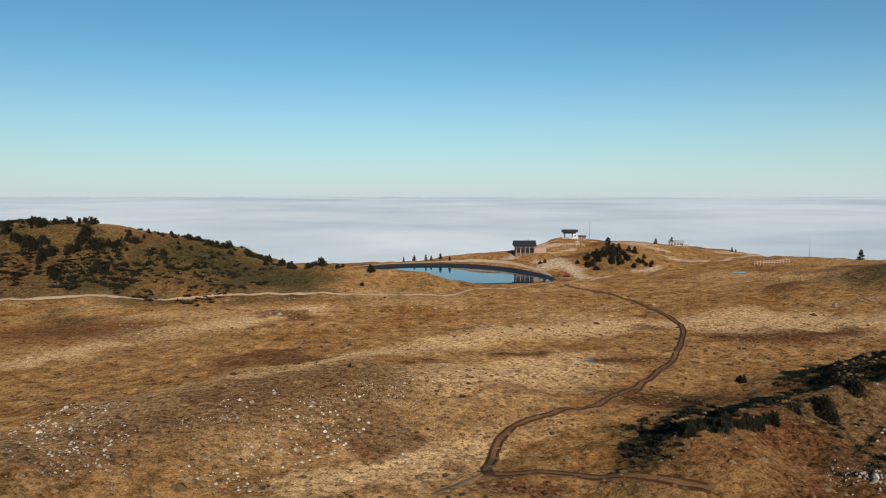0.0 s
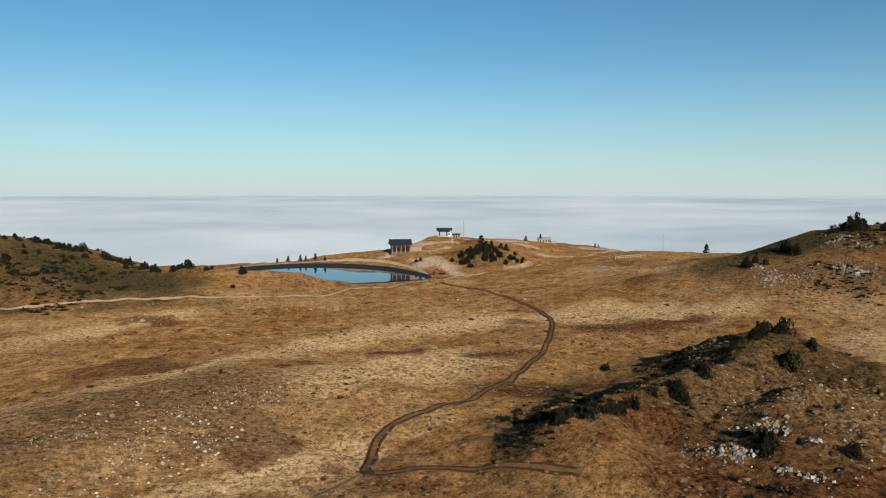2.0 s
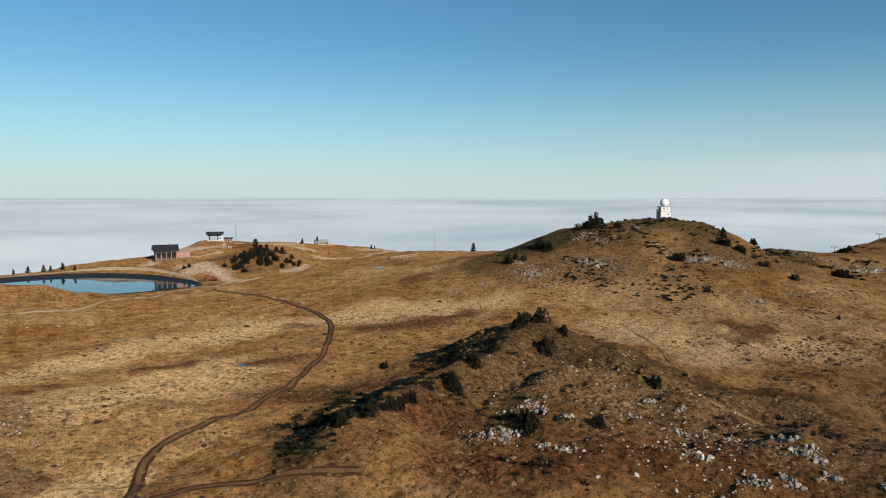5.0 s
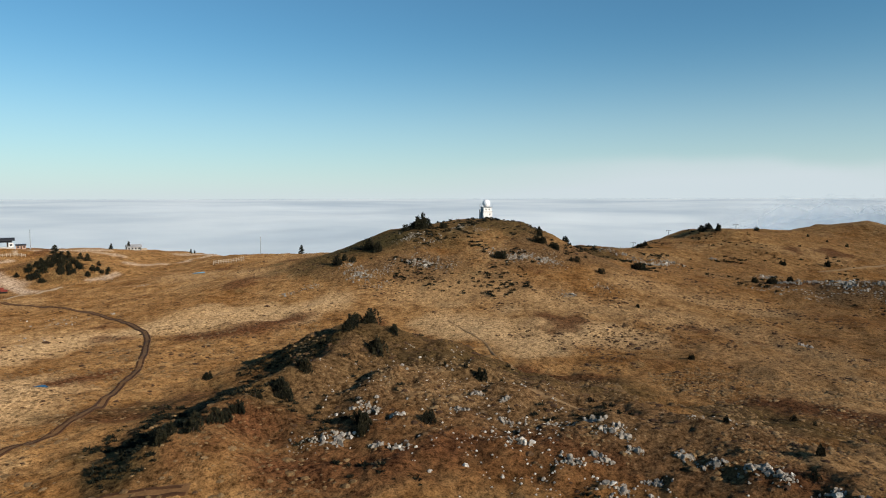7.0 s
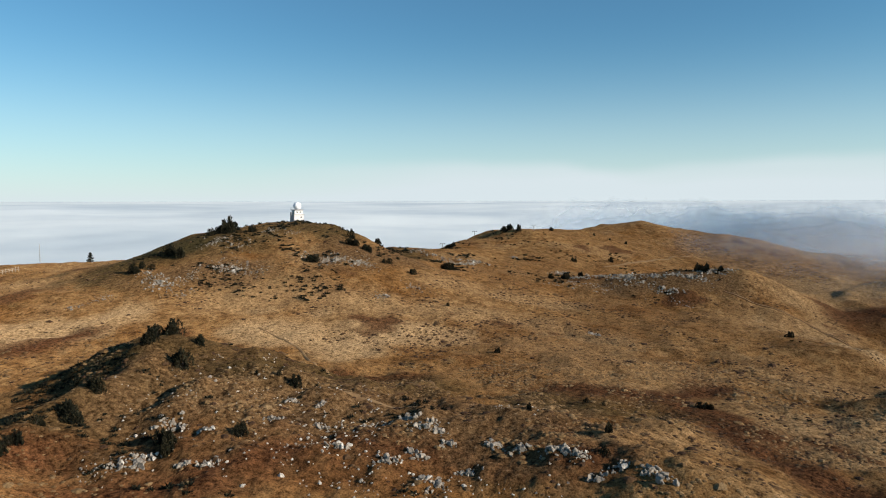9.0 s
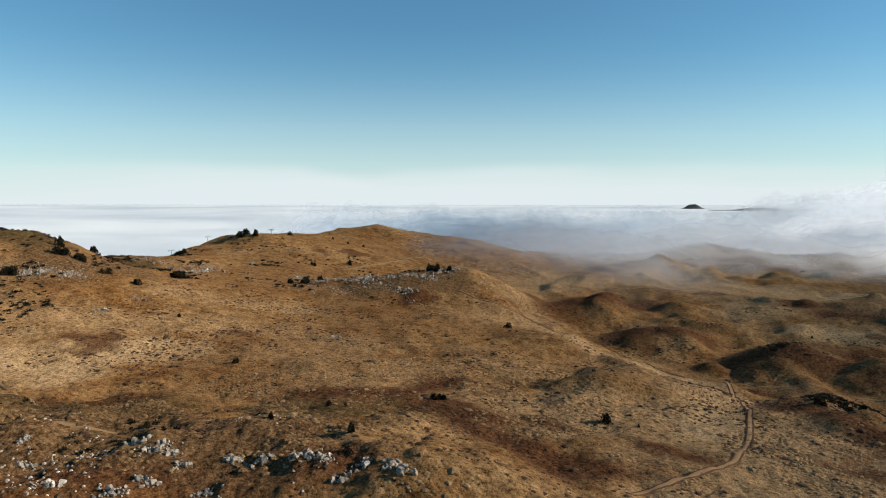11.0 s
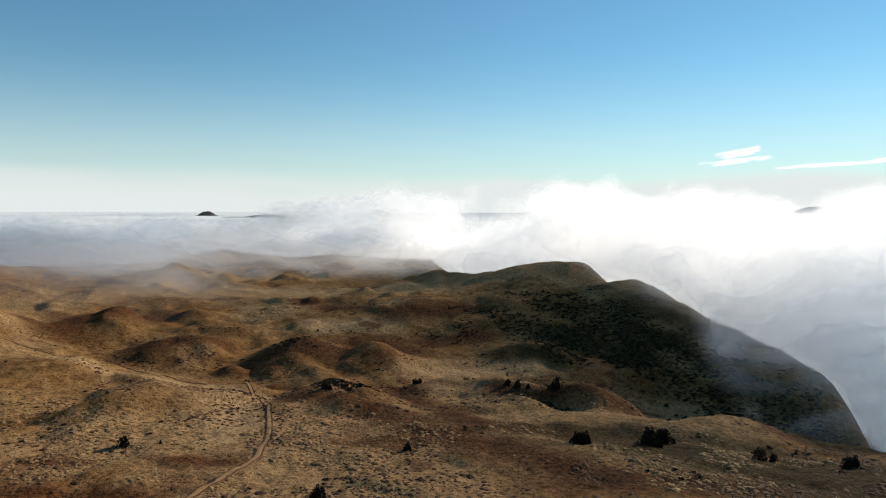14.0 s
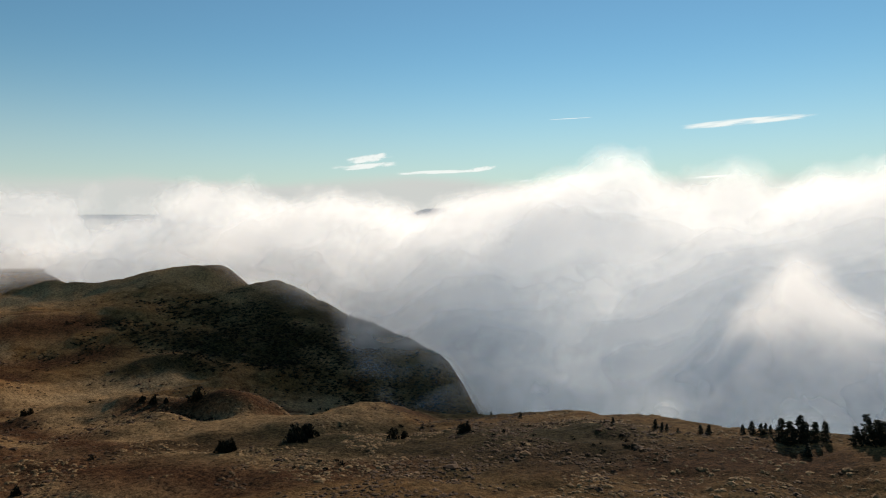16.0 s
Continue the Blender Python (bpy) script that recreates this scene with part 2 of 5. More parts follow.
# Hills, each by its crest line in metres and the width of its flanks.
RIDGES = [
    (52, [(-284, 310, 31.5), (-265, 339, 35.4), (-221, 369, 35.9), (-190, 380, 33.6), (-159, 389, 29.1), (-130, 389, 23.0), (-98, 388, 11.7), (-69, 389, 9.9)]),  # left hill
    (48, [(50, 518, 7.7), (77, 524, 8.8), (101, 551, 17.2), (117, 553, 16.0), (145, 551, 13.2), (171, 549, 11.8), (205, 553, 8.7), (236, 551, 5.9), (283, 552, -6.3), (305, 551, -3.5), (313, 512, 2.0)]),  # lodge hill
    (13, [(-66, 378, 11.0), (-30, 372, 9.0), (-7, 371, 7.4), (16, 370, 3.0), (26, 370, 0.8)]),  # spur before the lake
    (26, [(98, 470, 13.0), (113, 467, 16.0), (128, 460, 14.1), (140, 449, 10.2)]),  # conifer knoll
    (88, [(247, 400, 11.7), (256, 358, 16.5), (261, 335, 21.3), (264, 307, 34.0), (283, 289, 37.5), (300, 279, 38.9), (309, 270, 37.6), (330, 267, 17.4), (356, 267, 15.5), (396, 271, 17.6), (438, 280, 3.2)]),  # dome hill
    (100, [(447, 285, 7.3), (458, 266, 17.9), (484, 250, 20.0), (505, 241, 26.7), (553, 233, 23.6), (613, 215, 21.4), (660, 200, 26.1), (677, 179, 30.0), (684, 150, 23.1), (680, 116, 17.3)]),  # lift ridge
    (45, [(391, 154, 2.4), (404, 114, 5.3), (411, 87, 8.2), (426, 60, 10.3)]),  # outcrop
    (40, [(315, 98, -0.9), (314, 61, -3.2), (309, 19, -6.9)]),  # outcrop low
    (60, [(835, -91, -14.1), (880, -189, 2.6), (856, -242, -5.1), (824, -309, -17.5), (781, -361, -42.4), (672, -396, -23.7)]),  # far knolls
    (45, [(600, -20, -8.4), (673, -100, -2.1), (621, -154, -15.8), (614, -242, -15.9)]),  # far swell
    (54, [(517, -304, -10.3), (499, -333, -1.6), (461, -352, 6.8), (424, -366, 11.1), (397, -366, -4.6), (368, -368, 0.9), (316, -362, -10.9), (279, -353, -17.6), (240, -347, -25.0), (218, -346, -29.0)]),  # dark hill
    (42, [(147, -85, -8.8), (142, -126, -14.0), (122, -177, -15.8), (91, -206, -30.8), (65, -205, -48.4), (25, -198, -24.6), (-8, -185, -1.2), (-27, -178, 4.1)]),  # near shoulder
    (25, [(113, 155, 15.6), (116, 130, 12.8), (116, 103, 8.7), (120, 82, 5.7), (122, 63, 5.3), (123, 40, 4.8), (116, 26, 5.2)]),  # rocky knoll
    (17, [(102, 148, 13.8), (84, 136, 12.3), (67, 127, 10.2), (48, 117, 8.8)]),  # rocky knoll west
    (22, [(94, 112, 11.0), (88, 93, 6.7), (95, 76, 3.9)]),  # rocky face
    (30, [(-74, 92, 10.6), (-66, 119, 7.3), (-46, 154, 6.6), (-24, 171, 5.5), (-4, 179, 4.3), (9, 168, 2.4)]),  # stony mound
    (30, [(-58, 127, 1.1), (-39, 150, -0.3)]),  # stony mound face
    (13, [(226, -157, -21.0), (209, -168, -18.3), (190, -181, -16.6)]),  # dark mound row
]
MOUNDS = [
    (335, -110, -15.3, 26),
    (374, -55, -16.4, 30),
    (439, -21, -9.3, 34),
    (316, -140, -15.9, 22),
    (416, -218, -9.2, 32),
    (374, -232, -16.9, 25),
    (302, -231, -22.1, 20),
    (470, 11, -10.9, 20),
    (251, -94, -20.7, 14),
    (239, -108, -21.8, 14),
    (251, -145, -25.9, 12),
    (197, 34, -7.1, 12),
    (179, 20, -7.5, 10),
    (234, -18, -11.0, 12),
    (205, 104, 0.5, 12),
    (299, 19, -8.8, 15),
    (700, 16, -1.7, 26),
    (618, -44, -7.3, 20),
    (744, -198, -10.3, 24),
    (758, -256, -14.4, 20),
    (694, -356, -14.0, 26),
    (544, -135, -17.8, 20),
    (493, -166, -17.8, 18),
    (464, -76, -15.6, 16),
    (348, -197, -25.2, 15),
    (357, -230, -25.7, 14),
    (323, -69, -22.4, 8),
    (249, -25, -13.1, 9),
    (245, -8, -12.4, 8),
    (192, -107, -21.7, 8),
    (197, -146, -23.9, 9),
    (205, 79, -1.4, 9),
    (263, 60, -4.1, 12),
    (206, 141, 2.5, 10),
    (78, 321, -1.3, 12),
    (15, 240, 1.5, 16),
    (-77, 336, 1.2, 8),
]
VALLEY = [(418, 44, -12), (398, -35, -26), (319, -116, -30), (279, -195, -32), (219, -260, -44), (161, -344, -70)]
FAR_HOLLOW = [(753, 106, -14), (717, -63, -20), (603, -243, -22), (543, -339, -22)]
# The plateau breaks off at these distances, by bearing.
BRINK = [(-100, 300), (-60, 420), (-35, 445), (-17, 420), (-13, 500), (0, 528), (6, 535), (10, 568), (20, 595), (26, 585), (32, 560), (37, 480), (48, 430), (53, 450), (57, 520), (62, 565), (72, 690), (80, 710), (86, 860), (103, 900), (118, 840), (122, 640), (131, 566), (136, 520), (141, 455), (146, 420), (150, 378), (153, 330), (156, 282), (159, 246), (163, 222), (168, 205), (172, 194), (182, 188), (195, 200), (215, 260), (260, 300)]
LAKE = [(72, 404), (48, 391), (15, 385), (-25, 392), (-60, 415), (-68, 455), (-44, 488), (-6, 500), (28, 488), (54, 455)]
WATER_LEVEL = -0.55


def rounded(corners, turns=2, closed=True):
    """Corner cutting: a smooth line through a few corners."""
    p = np.array(corners, float)
    for _ in range(turns):
        q = np.roll(p, -1, 0) if closed else p[1:]
        a = p if closed else p[:-1]
        cut = np.stack([a * 0.75 + q * 0.25, a * 0.25 + q * 0.75], 1).reshape(-1, p.shape[1])
        p = cut if closed else np.concatenate([p[:1], cut, p[-1:]])
    return p


SHORE = rounded(LAKE, 3)


def within(x, y, ring):
    odd = np.zeros(x.shape, bool)
    for (ax, ay), (bx, by) in zip(ring, np.roll(ring, -1, 0)):
        odd ^= ((ay > y) != (by > y)) & (x < (bx - ax) * (y - ay) / (by - ay + 1e-12) + ax)
    return odd


def shore_distance(x, y):
    ring = [(px, py, 0) for px, py in SHORE]
    d, _ = near_line(x, y, ring + ring[:1])
    return np.where(within(x, y, SHORE), -d, d)


def rim_height(y):
    return 0.3 + 0.55 * smooth(405, 465, y)


def knobs(x, y):
    """Hummocks of the karst plateau, with flat hollows between them."""
    r, bearing = np.hypot(x, y), np.degrees(np.arctan2(x, y)) % 360
    karst = smooth(72, 92, bearing) * smooth(300, 230, bearing) * smooth(130, 240, r)
    crest, _ = near_line(x, y, [(461, -352, 0), (368, -368, 0), (238, -346, 0)])
    karst = karst * smooth(30, 90, crest)
    return karst * np.maximum(rough(x, y, 46, 3, 15) - 0.12, 0) ** 1.2


def land(x, y):
    """The height of the ground."""
    r, bearing = np.hypot(x, y), (np.degrees(np.arctan2(x, y)) + 100) % 360 - 100
    d, v = near_line(x, y, VALLEY)
    low = (-v * np.exp(-(d / 130) ** 2)) ** 3
    d, v = near_line(x, y, FAR_HOLLOW)
    z = -(low + (-v * np.exp(-(d / 190) ** 2)) ** 3 + 1e-9) ** (1 / 3)
    rise = 0 * x
    bend = smooth(60, 120, r) * (4.5 - 2.3 * smooth(200, 330, r))
    wx, wy = x + bend * rough(x, y, 34, 3, 171), y + bend * rough(x, y, 34, 3, 181)
    for width, line in RIDGES:
        d, v = near_line(wx, wy, line)
        rise = rise + np.maximum((v - z) * np.exp(-(d / width) ** 2), 0) ** 4
    for mx, my, mz, width in MOUNDS:
        rise = rise + np.maximum((mz - z) * np.exp(-((wx - mx) ** 2 + (wy - my) ** 2) / width**2), 0) ** 4
    z = z + rise**0.25
    brink = np.interp(bearing, [a for a, _ in BRINK], [b for _, b in BRINK])
    out = np.maximum(r - brink, 0)
    z = z - out * out / (out + 40) * 0.8
    z = z + 5.6 * knobs(x, y) 
    rugged = 1 + 2.2 * np.exp(-(((x - 100) / 60) ** 2 + ((y - 90) / 85) ** 2))
    z = z + (0.9 * rough(x, y, 26, 5, 3) + 0.42 * rugged * rough(x, y, 8, 4, 5)) * smooth(40, 140, r) + 0.9 * rough(x, y, 70, 2, 9) * smooth(220, 420, r)
    # the embankment and the bed of the lake
    near = (np.abs(x) < 130) & (np.abs(y - 440) < 120)
    d = shore_distance(x[near], y[near])
    rim = rim_height(y[near])
    z[near] = np.where(d < 0, np.maximum(WATER_LEVEL - 3.0, rim - 0.7 + d * 1.6), z[near] + (rim - z[near]) * (1 - smooth(3, 16, d)))
    return np.maximum(z, -420)


AZ = np.radians(np.concatenate([np.arange(-42, 192, 0.2), np.arange(192, 318, 3.0)]))
RADII = np.concatenate([np.array([0.5, 20, 45]), np.geomspace(62, 1350, 430), np.array([1700, 2300, 3200, 4400, 4950])])
gx, gy = np.sin(AZ)[:, None] * RADII[None], np.cos(AZ)[:, None] * RADII[None]
GZ = land(gx, gy)


def ground(x, y):
    """The height of the ground's mesh at a place."""
    a = math.atan2(x, y)
    a = a + 2 * math.pi if a < AZ[0] else a
    r = math.hypot(x, y)
    i = min(max(int(np.searchsorted(AZ, a)) - 1, 0), len(AZ) - 2)
    j = min(max(int(np.searchsorted(RADII, r)) - 1, 0), len(RADII) - 2)
    u, v = (a - AZ[i]) / (AZ[i + 1] - AZ[i]), (r - RADII[j]) / (RADII[j + 1] - RADII[j])
    u, v = min(max(u, 0), 1), min(max(v, 0), 1)
    return float((GZ[i, j] * (1 - v) + GZ[i, j + 1] * v) * (1 - u) + (GZ[i + 1, j] * (1 - v) + GZ[i + 1, j + 1] * v) * u)


def ground_all(x, y):
    """The same for many places at once."""
    a = np.arctan2(x, y)
    a, r = np.where(a < AZ[0], a + 2 * np.pi, a), np.hypot(x, y)
    i, j = np.clip(np.searchsorted(AZ, a) - 1, 0, len(AZ) - 2), np.clip(np.searchsorted(RADII, r) - 1, 0, len(RADII) - 2)
    u, v = np.clip((a - AZ[i]) / (AZ[i + 1] - AZ[i]), 0, 1), np.clip((r - RADII[j]) / (RADII[j + 1] - RADII[j]), 0, 1)
    return (GZ[i, j] * (1 - v) + GZ[i, j + 1] * v) * (1 - u) + (GZ[i + 1, j] * (1 - v) + GZ[i + 1, j + 1] * v) * u


def sheet(name, x, y, z, mat, closed=False, fields=()):
    """A grid of places as one smooth mesh."""
    n, m = x.shape
    me = bpy.data.meshes.new(name)
    i, j = np.meshgrid(np.arange(n if closed else n - 1), np.arange(m - 1), indexing="ij")
    k = (i + 1) % n
    quads = np.stack([i * m + j, i * m + j + 1, k * m + j + 1, k * m + j], -1).reshape(-1, 4)
    me.vertices.add(n * m)
    me.vertices.foreach_set("co", np.stack([x, y, z], -1).astype(np.float32).ravel())
    me.loops.add(quads.size)
    me.loops.foreach_set("vertex_index", quads.astype(np.int32).ravel())
    me.polygons.add(len(quads))
    me.polygons.foreach_set("loop_start", np.arange(0, quads.size, 4, dtype=np.int32))
    me.polygons.foreach_set("use_smooth", np.ones(len(quads), bool))
    me.update(calc_edges=True)
    for key, value in fields:
        me.attributes.new(key, "FLOAT", "POINT").data.foreach_set("value", value.astype(np.float32).ravel())
    me.materials.append(mat)
    return new(name, me)


SHRUBS = {
    "left hill": [(-203, 340, 14.7), (-194, 333, 12.8), (-199, 316, 6.2), (-184, 321, 9.2), (-179, 349, 19.5), (-167, 333, 9.2), (-172, 355, 9.8), (-215, 358, 13.8), (-201, 368, 6.9), (-191, 372, 6.9), (-141, 387, 9.5), (-151, 385, 4.8), (-157, 383, 4.8), (-130, 383, 6.7), (-121, 390, 6.1), (-222, 345, 6.8), (-164, 364, 7.3), (-186, 341, 9.7), (-212, 343, 8.0), (-160, 341, 5.0)],
    "lake side": [(-101, 394, 7.4), (-91, 383, 9.1), (-83, 376, 7.7), (-73, 375, 8.9), (-66, 377, 8.2), (-57, 372, 6.2), (-42, 346, 5.2), (-38, 368, 6.7), (-14, 377, 3.1), (-30, 490, 4.1), (-111, 389, 3.4)],
    "conifer knoll": [(100, 452, 8.4), (107, 452, 10.0), (114, 448, 10.0), (120, 445, 8.4), (96, 444, 6.8), (107, 442, 8.3), (128, 439, 6.8), (132, 434, 5.3), (115, 438, 5.3), (100, 437, 5.9), (122, 435, 5.2)],
    "meadow": [(79, 176, 4.5), (-24, 173, 1.4), (2, 395, 3.9)],
    "rocky knoll": [(115, 153, 9.5), (103, 145, 5.9), (116, 141, 5.4), (106, 135, 6.5), (115, 109, 3.9), (114, 113, 1.9), (112, 118, 1.3), (117, 104, 2.1), (77, 104, 5.3), (74, 127, 6.1), (87, 97, 2.7)],
    "dome hill": [(216, 280, 14.6), (196, 279, 9.9), (255, 288, 17.5), (247, 293, 6.3), (247, 224, 9.9), (284, 222, 11.9), (279, 201, 5.7), (281, 188, 4.5), (330, 193, 11.4), (292, 203, 2.4), (302, 223, 3.7), (289, 231, 6.1), (254, 150, 2.0), (202, 100, 2.8), (261, 277, 6.3), (284, 216, 6.5)],
    "lift ridge": [(499, 238, 13.7), (435, 254, 10.0), (384, 146, 8.5), (378, 152, 5.0), (392, 139, 5.5), (471, 146, 6.5), (443, 161, 5.5), (416, 73, 10.5), (418, 65, 7.0), (530, 213, 5.7), (495, 229, 8.1), (556, 159, 2.9), (552, 171, 2.9), (562, 188, 2.9)],
    "near field": [(127, 39, 2.4), (115, 36, 2.4), (163, 56, 1.7), (164, 52, 1.1), (124, 81, 1.7), (130, 57, 1.9), (182, 32, 2.8), (185, 30, 2.5), (88, 97, 3.3), (78, 105, 4.9), (45, 118, 4.8), (49, 118, 4.9), (55, 120, 4.8), (60, 122, 5.2), (66, 125, 4.2), (74, 128, 6.1), (81, 132, 4.6)],
    "valley": [(318, 21, 3.7), (248, -97, 2.6), (248, -99, 2.2), (249, -105, 2.2), (146, -74, 2.4), (158, -98, 1.8), (259, -164, 2.5), (221, -156, 4.5), (217, -159, 3.1), (213, -161, 2.7), (392, -138, 2.1), (722, -243, 5.0), (179, -14, 3.3), (178, -22, 1.2), (185, 31, 2.2), (120, -42, 3.2), (134, -120, 3.6), (131, -142, 9.6), (273, -143, 4.6), (202, -238, 3.6), (225, -252, 2.8), (203, -168, 6.5), (234, -85, 6.2)],
    "shoulder": [(89, -165, 6.5), (107, -157, 5.5), (127, -138, 9.3), (134, -119, 5.9), (217, -158, 3.1), (265, -167, 2.6), (201, -236, 2.6)],
}
CONIFERS = {
    "knoll": [(103, 455, 4.6), (111, 458, 7.0), (114, 455, 6.2), (117, 453, 5.4), (124, 454, 3.9), (127, 451, 4.7), (102, 446, 6.1), (96, 452, 5.4), (114, 442, 3.4), (131, 443, 3.4), (134, 435, 3.4), (89, 449, 3.0), (70, 467, 3.5), (67, 468, 3.1), (106, 452, 4.6), (119, 449, 3.8), (98, 444, 5.3)],
    "rim": [(-30, 519, 2.1), (-22, 521, 3.4), (-13, 520, 3.4), (-9, 518, 2.5), (-2, 517, 3.3), (5, 506, 2.5), (170, 544, 3.3), (186, 554, 3.9), (229, 539, 2.4), (232, 539, 1.9), (259, 421, 4.9)],
    "shoulder": [(131, -263, 2.2), (90, -202, 1.5), (56, -179, 0.6), (55, -179, 0.8), (53, -180, 1.4), (42, -181, 1.8), (40, -180, 1.4), (39, -181, 1.2), (36, -180, 0.9), (31, -183, 1.7), (29, -183, 2.0), (21, -183, 1.7), (19, -184, 2.5), (17, -184, 1.8), (16, -185, 1.7), (15, -186, 1.4), (12, -177, 3.5), (10, -176, 4.1), (8, -177, 4.4), (7, -178, 3.8), (5, -179, 3.3), (3, -181, 3.0), (-3, -175, 3.2), (-5, -174, 4.0), (-7, -174, 4.3), (-8, -174, 3.7), (-10, -174, 3.7), (6, -167, 1.9)],
}
OUTCROPS = {
    "knoll outcrop": [(70, 106, 8.4), (77, 93, 4.0), (83, 111, 5.7), (84, 102, 2.7), (109, 96, 3.0), (113, 79, 4.6), (111, 71, 6.5), (108, 64, 4.2), (107, 83, 2.8), (96, 60, 6.5), (96, 69, 4.9), (113, 44, 7.0), (112, 40, 5.9), (110, 26, 7.5), (108, 35, 4.7), (112, 57, 4.2), (112, 51, 4.7), (102, 90, 3.4), (97, 98, 3.4), (107, 102, 2.4), (95, 79, 4.1), (103, 57, 3.9), (102, 67, 4.7), (112, 32, 3.8), (75, 97, 3.0), (74, 105, 2.8), (113, 77, 4.5), (111, 68, 4.3)],
    "hill outcrop": [(218, 242, 8.1), (191, 258, 13.3), (258, 217, 13.9), (361, 201, 13.7), (423, 197, 6.2), (387, 110, 20.0), (377, 84, 16.0), (399, 73, 16.8), (262, 87, 5.5), (216, 248, 8.2), (266, 209, 8.4), (244, 176, 4.0), (383, 206, 10.8)],
    "slope outcrop": [(192, 265, 9.7), (193, 253, 10.5), (202, 253, 6.4), (215, 250, 10.9), (223, 245, 12.1), (224, 234, 9.1), (242, 278, 10.4), (241, 266, 11.9), (268, 269, 9.4), (158, 268, 5.2), (168, 268, 5.8), (253, 229, 10.2), (255, 222, 10.1), (235, 277, 9.0), (261, 220, 8.5), (264, 212, 11.2), (270, 206, 9.6), (385, 252, 15.2), (371, 231, 14.5), (370, 217, 17.7), (371, 204, 17.5), (264, 174, 7.8), (241, 178, 6.0), (272, 259, 6.2), (190, 243, 6.1), (195, 275, 6.7)],
    "ridge outcrop": [(387, 138, 11.6), (393, 126, 13.7), (396, 112, 15.0), (395, 98, 14.8), (399, 85, 14.9), (412, 70, 17.3), (397, 153, 10.6), (418, 62, 14.0)],
    "meadow outcrop": [(-60, 104, 4.0), (-33, 128, 3.3), (-12, 155, 5.8), (-42, 132, 4.6), (-108, 247, 4.9), (-72, 318, 4.3), (73, 302, 8.8), (67, 109, 6.3), (-117, 336, 2.9), (131, 370, 5.2), (14, 258, 3.4), (130, 426, 7.4), (-19, 158, 5.3), (-28, 145, 4.9), (-48, 129, 4.6), (-53, 107, 4.0), (-8, 151, 5.0), (-35, 122, 3.8)],
}
RUTS = [(66.8, 370.9), (83.2, 336.8), (92.4, 302.2), (92.3, 268.2), (88.9, 247.2), (79.7, 225.4), (71.4, 206.5), (62.0, 193.4), (53.5, 180.9), (48.8, 172.1), (37.3, 159.8), (28.0, 153.0), (19.5, 147.6), (13.3, 140.8), (10.3, 132.9), (9.2, 125.0), (7.6, 120.0), (10.2, 118.3), (21.8, 118.6), (31.0, 115.0), (38.5, 108.4), (43.4, 104.6)]
GRAVEL = [(-230.6, 266.8), (-209.6, 283.8), (-192.3, 293.7), (-161.1, 304.4), (-110.1, 318.7), (-77.4, 326.5), (-39.5, 329.0), (-6.8, 337.4), (19.4, 352.3), (42.4, 373.6), (63.8, 381.0), (84.9, 397.9), (103.5, 412.6)]
VALLEY_TRACK = [(390.8, 58.3), (383.6, 35.3), (382.0, 9.4), (345.9, -23.9), (310.8, -45.6), (303.2, -59.3), (287.8, -68.5), (233.7, -63.7), (188.8, -52.3), (164.1, -44.0), (149.5, -35.4), (134.7, -21.6), (124.7, -14.0)]
CROSS_TRACK = [(298.7, -63.4), (298.7, -89.6), (291.7, -114.7), (280.6, -150.3), (277.3, -198.8), (269.3, -226.8)]
FOOTPATH = [(116.0, 102.8), (119.4, 94.0), (122.3, 79.1)]
SLOPE_TRACK = [(178.7, 186.8), (173.8, 170.2), (163.1, 149.5), (136.2, 116.7)]
CORNER_PATH = [(7.2, 119.4), (2.5, 114.3), (-2.2, 108.8)]
RIDGE_ROAD = [(449.2, 143.5), (487.9, 129.4), (569.9, 111.4)]
STRAW = [
    (9, [(-68, 118, 0), (-60, 146, 0), (-44, 171, 0), (-23, 205, 0), (3, 227, 0), (34, 246, 0), (70, 264, 0), (110, 255, 0), (138, 230, 0)]),
    (8, [(-126, 204, 0), (-114, 232, 0), (-86, 266, 0), (-56, 297, 0)]),
    (5, [(-21, 112, 0), (-11, 119, 0), (-3, 125, 0), (6, 131, 0)]),
    (10, [(-3, 171, 0), (18, 182, 0), (44, 203, 0)]),
    (9, [(121, 264, 0), (138, 246, 0), (162, 239, 0)]),
    (8, [(291, -156, 0), (296, -191, 0), (281, -215, 0)]),
    (9, [(319, -3, 0), (281, -46, 0), (257, -63, 0), (180, -38, 0)]),
    (12, [(181, 184, 0), (176, 146, 0), (215, 139, 0)]),
    (12, [(402, -143, 0), (385, -182, 0)]),
    (18, [(583, -165, 0), (540, -212, 0), (515, -265, 0)]),
]
STRAW_SLOPES = [
    (32, [(197, 220, 0), (221, 195, 0), (234, 160, 0), (255, 132, 0)]),
    (24, [(289, 171, 0), (315, 118, 0)]),
    (22, [(262, 135, 0), (254, 81, 0)]),
    (26, [(154, 383, 0), (171, 316, 0)]),
    (22, [(51, 281, 0), (91, 263, 0)]),
    (20, [(-124, 278, 0), (-68, 286, 0)]),
]
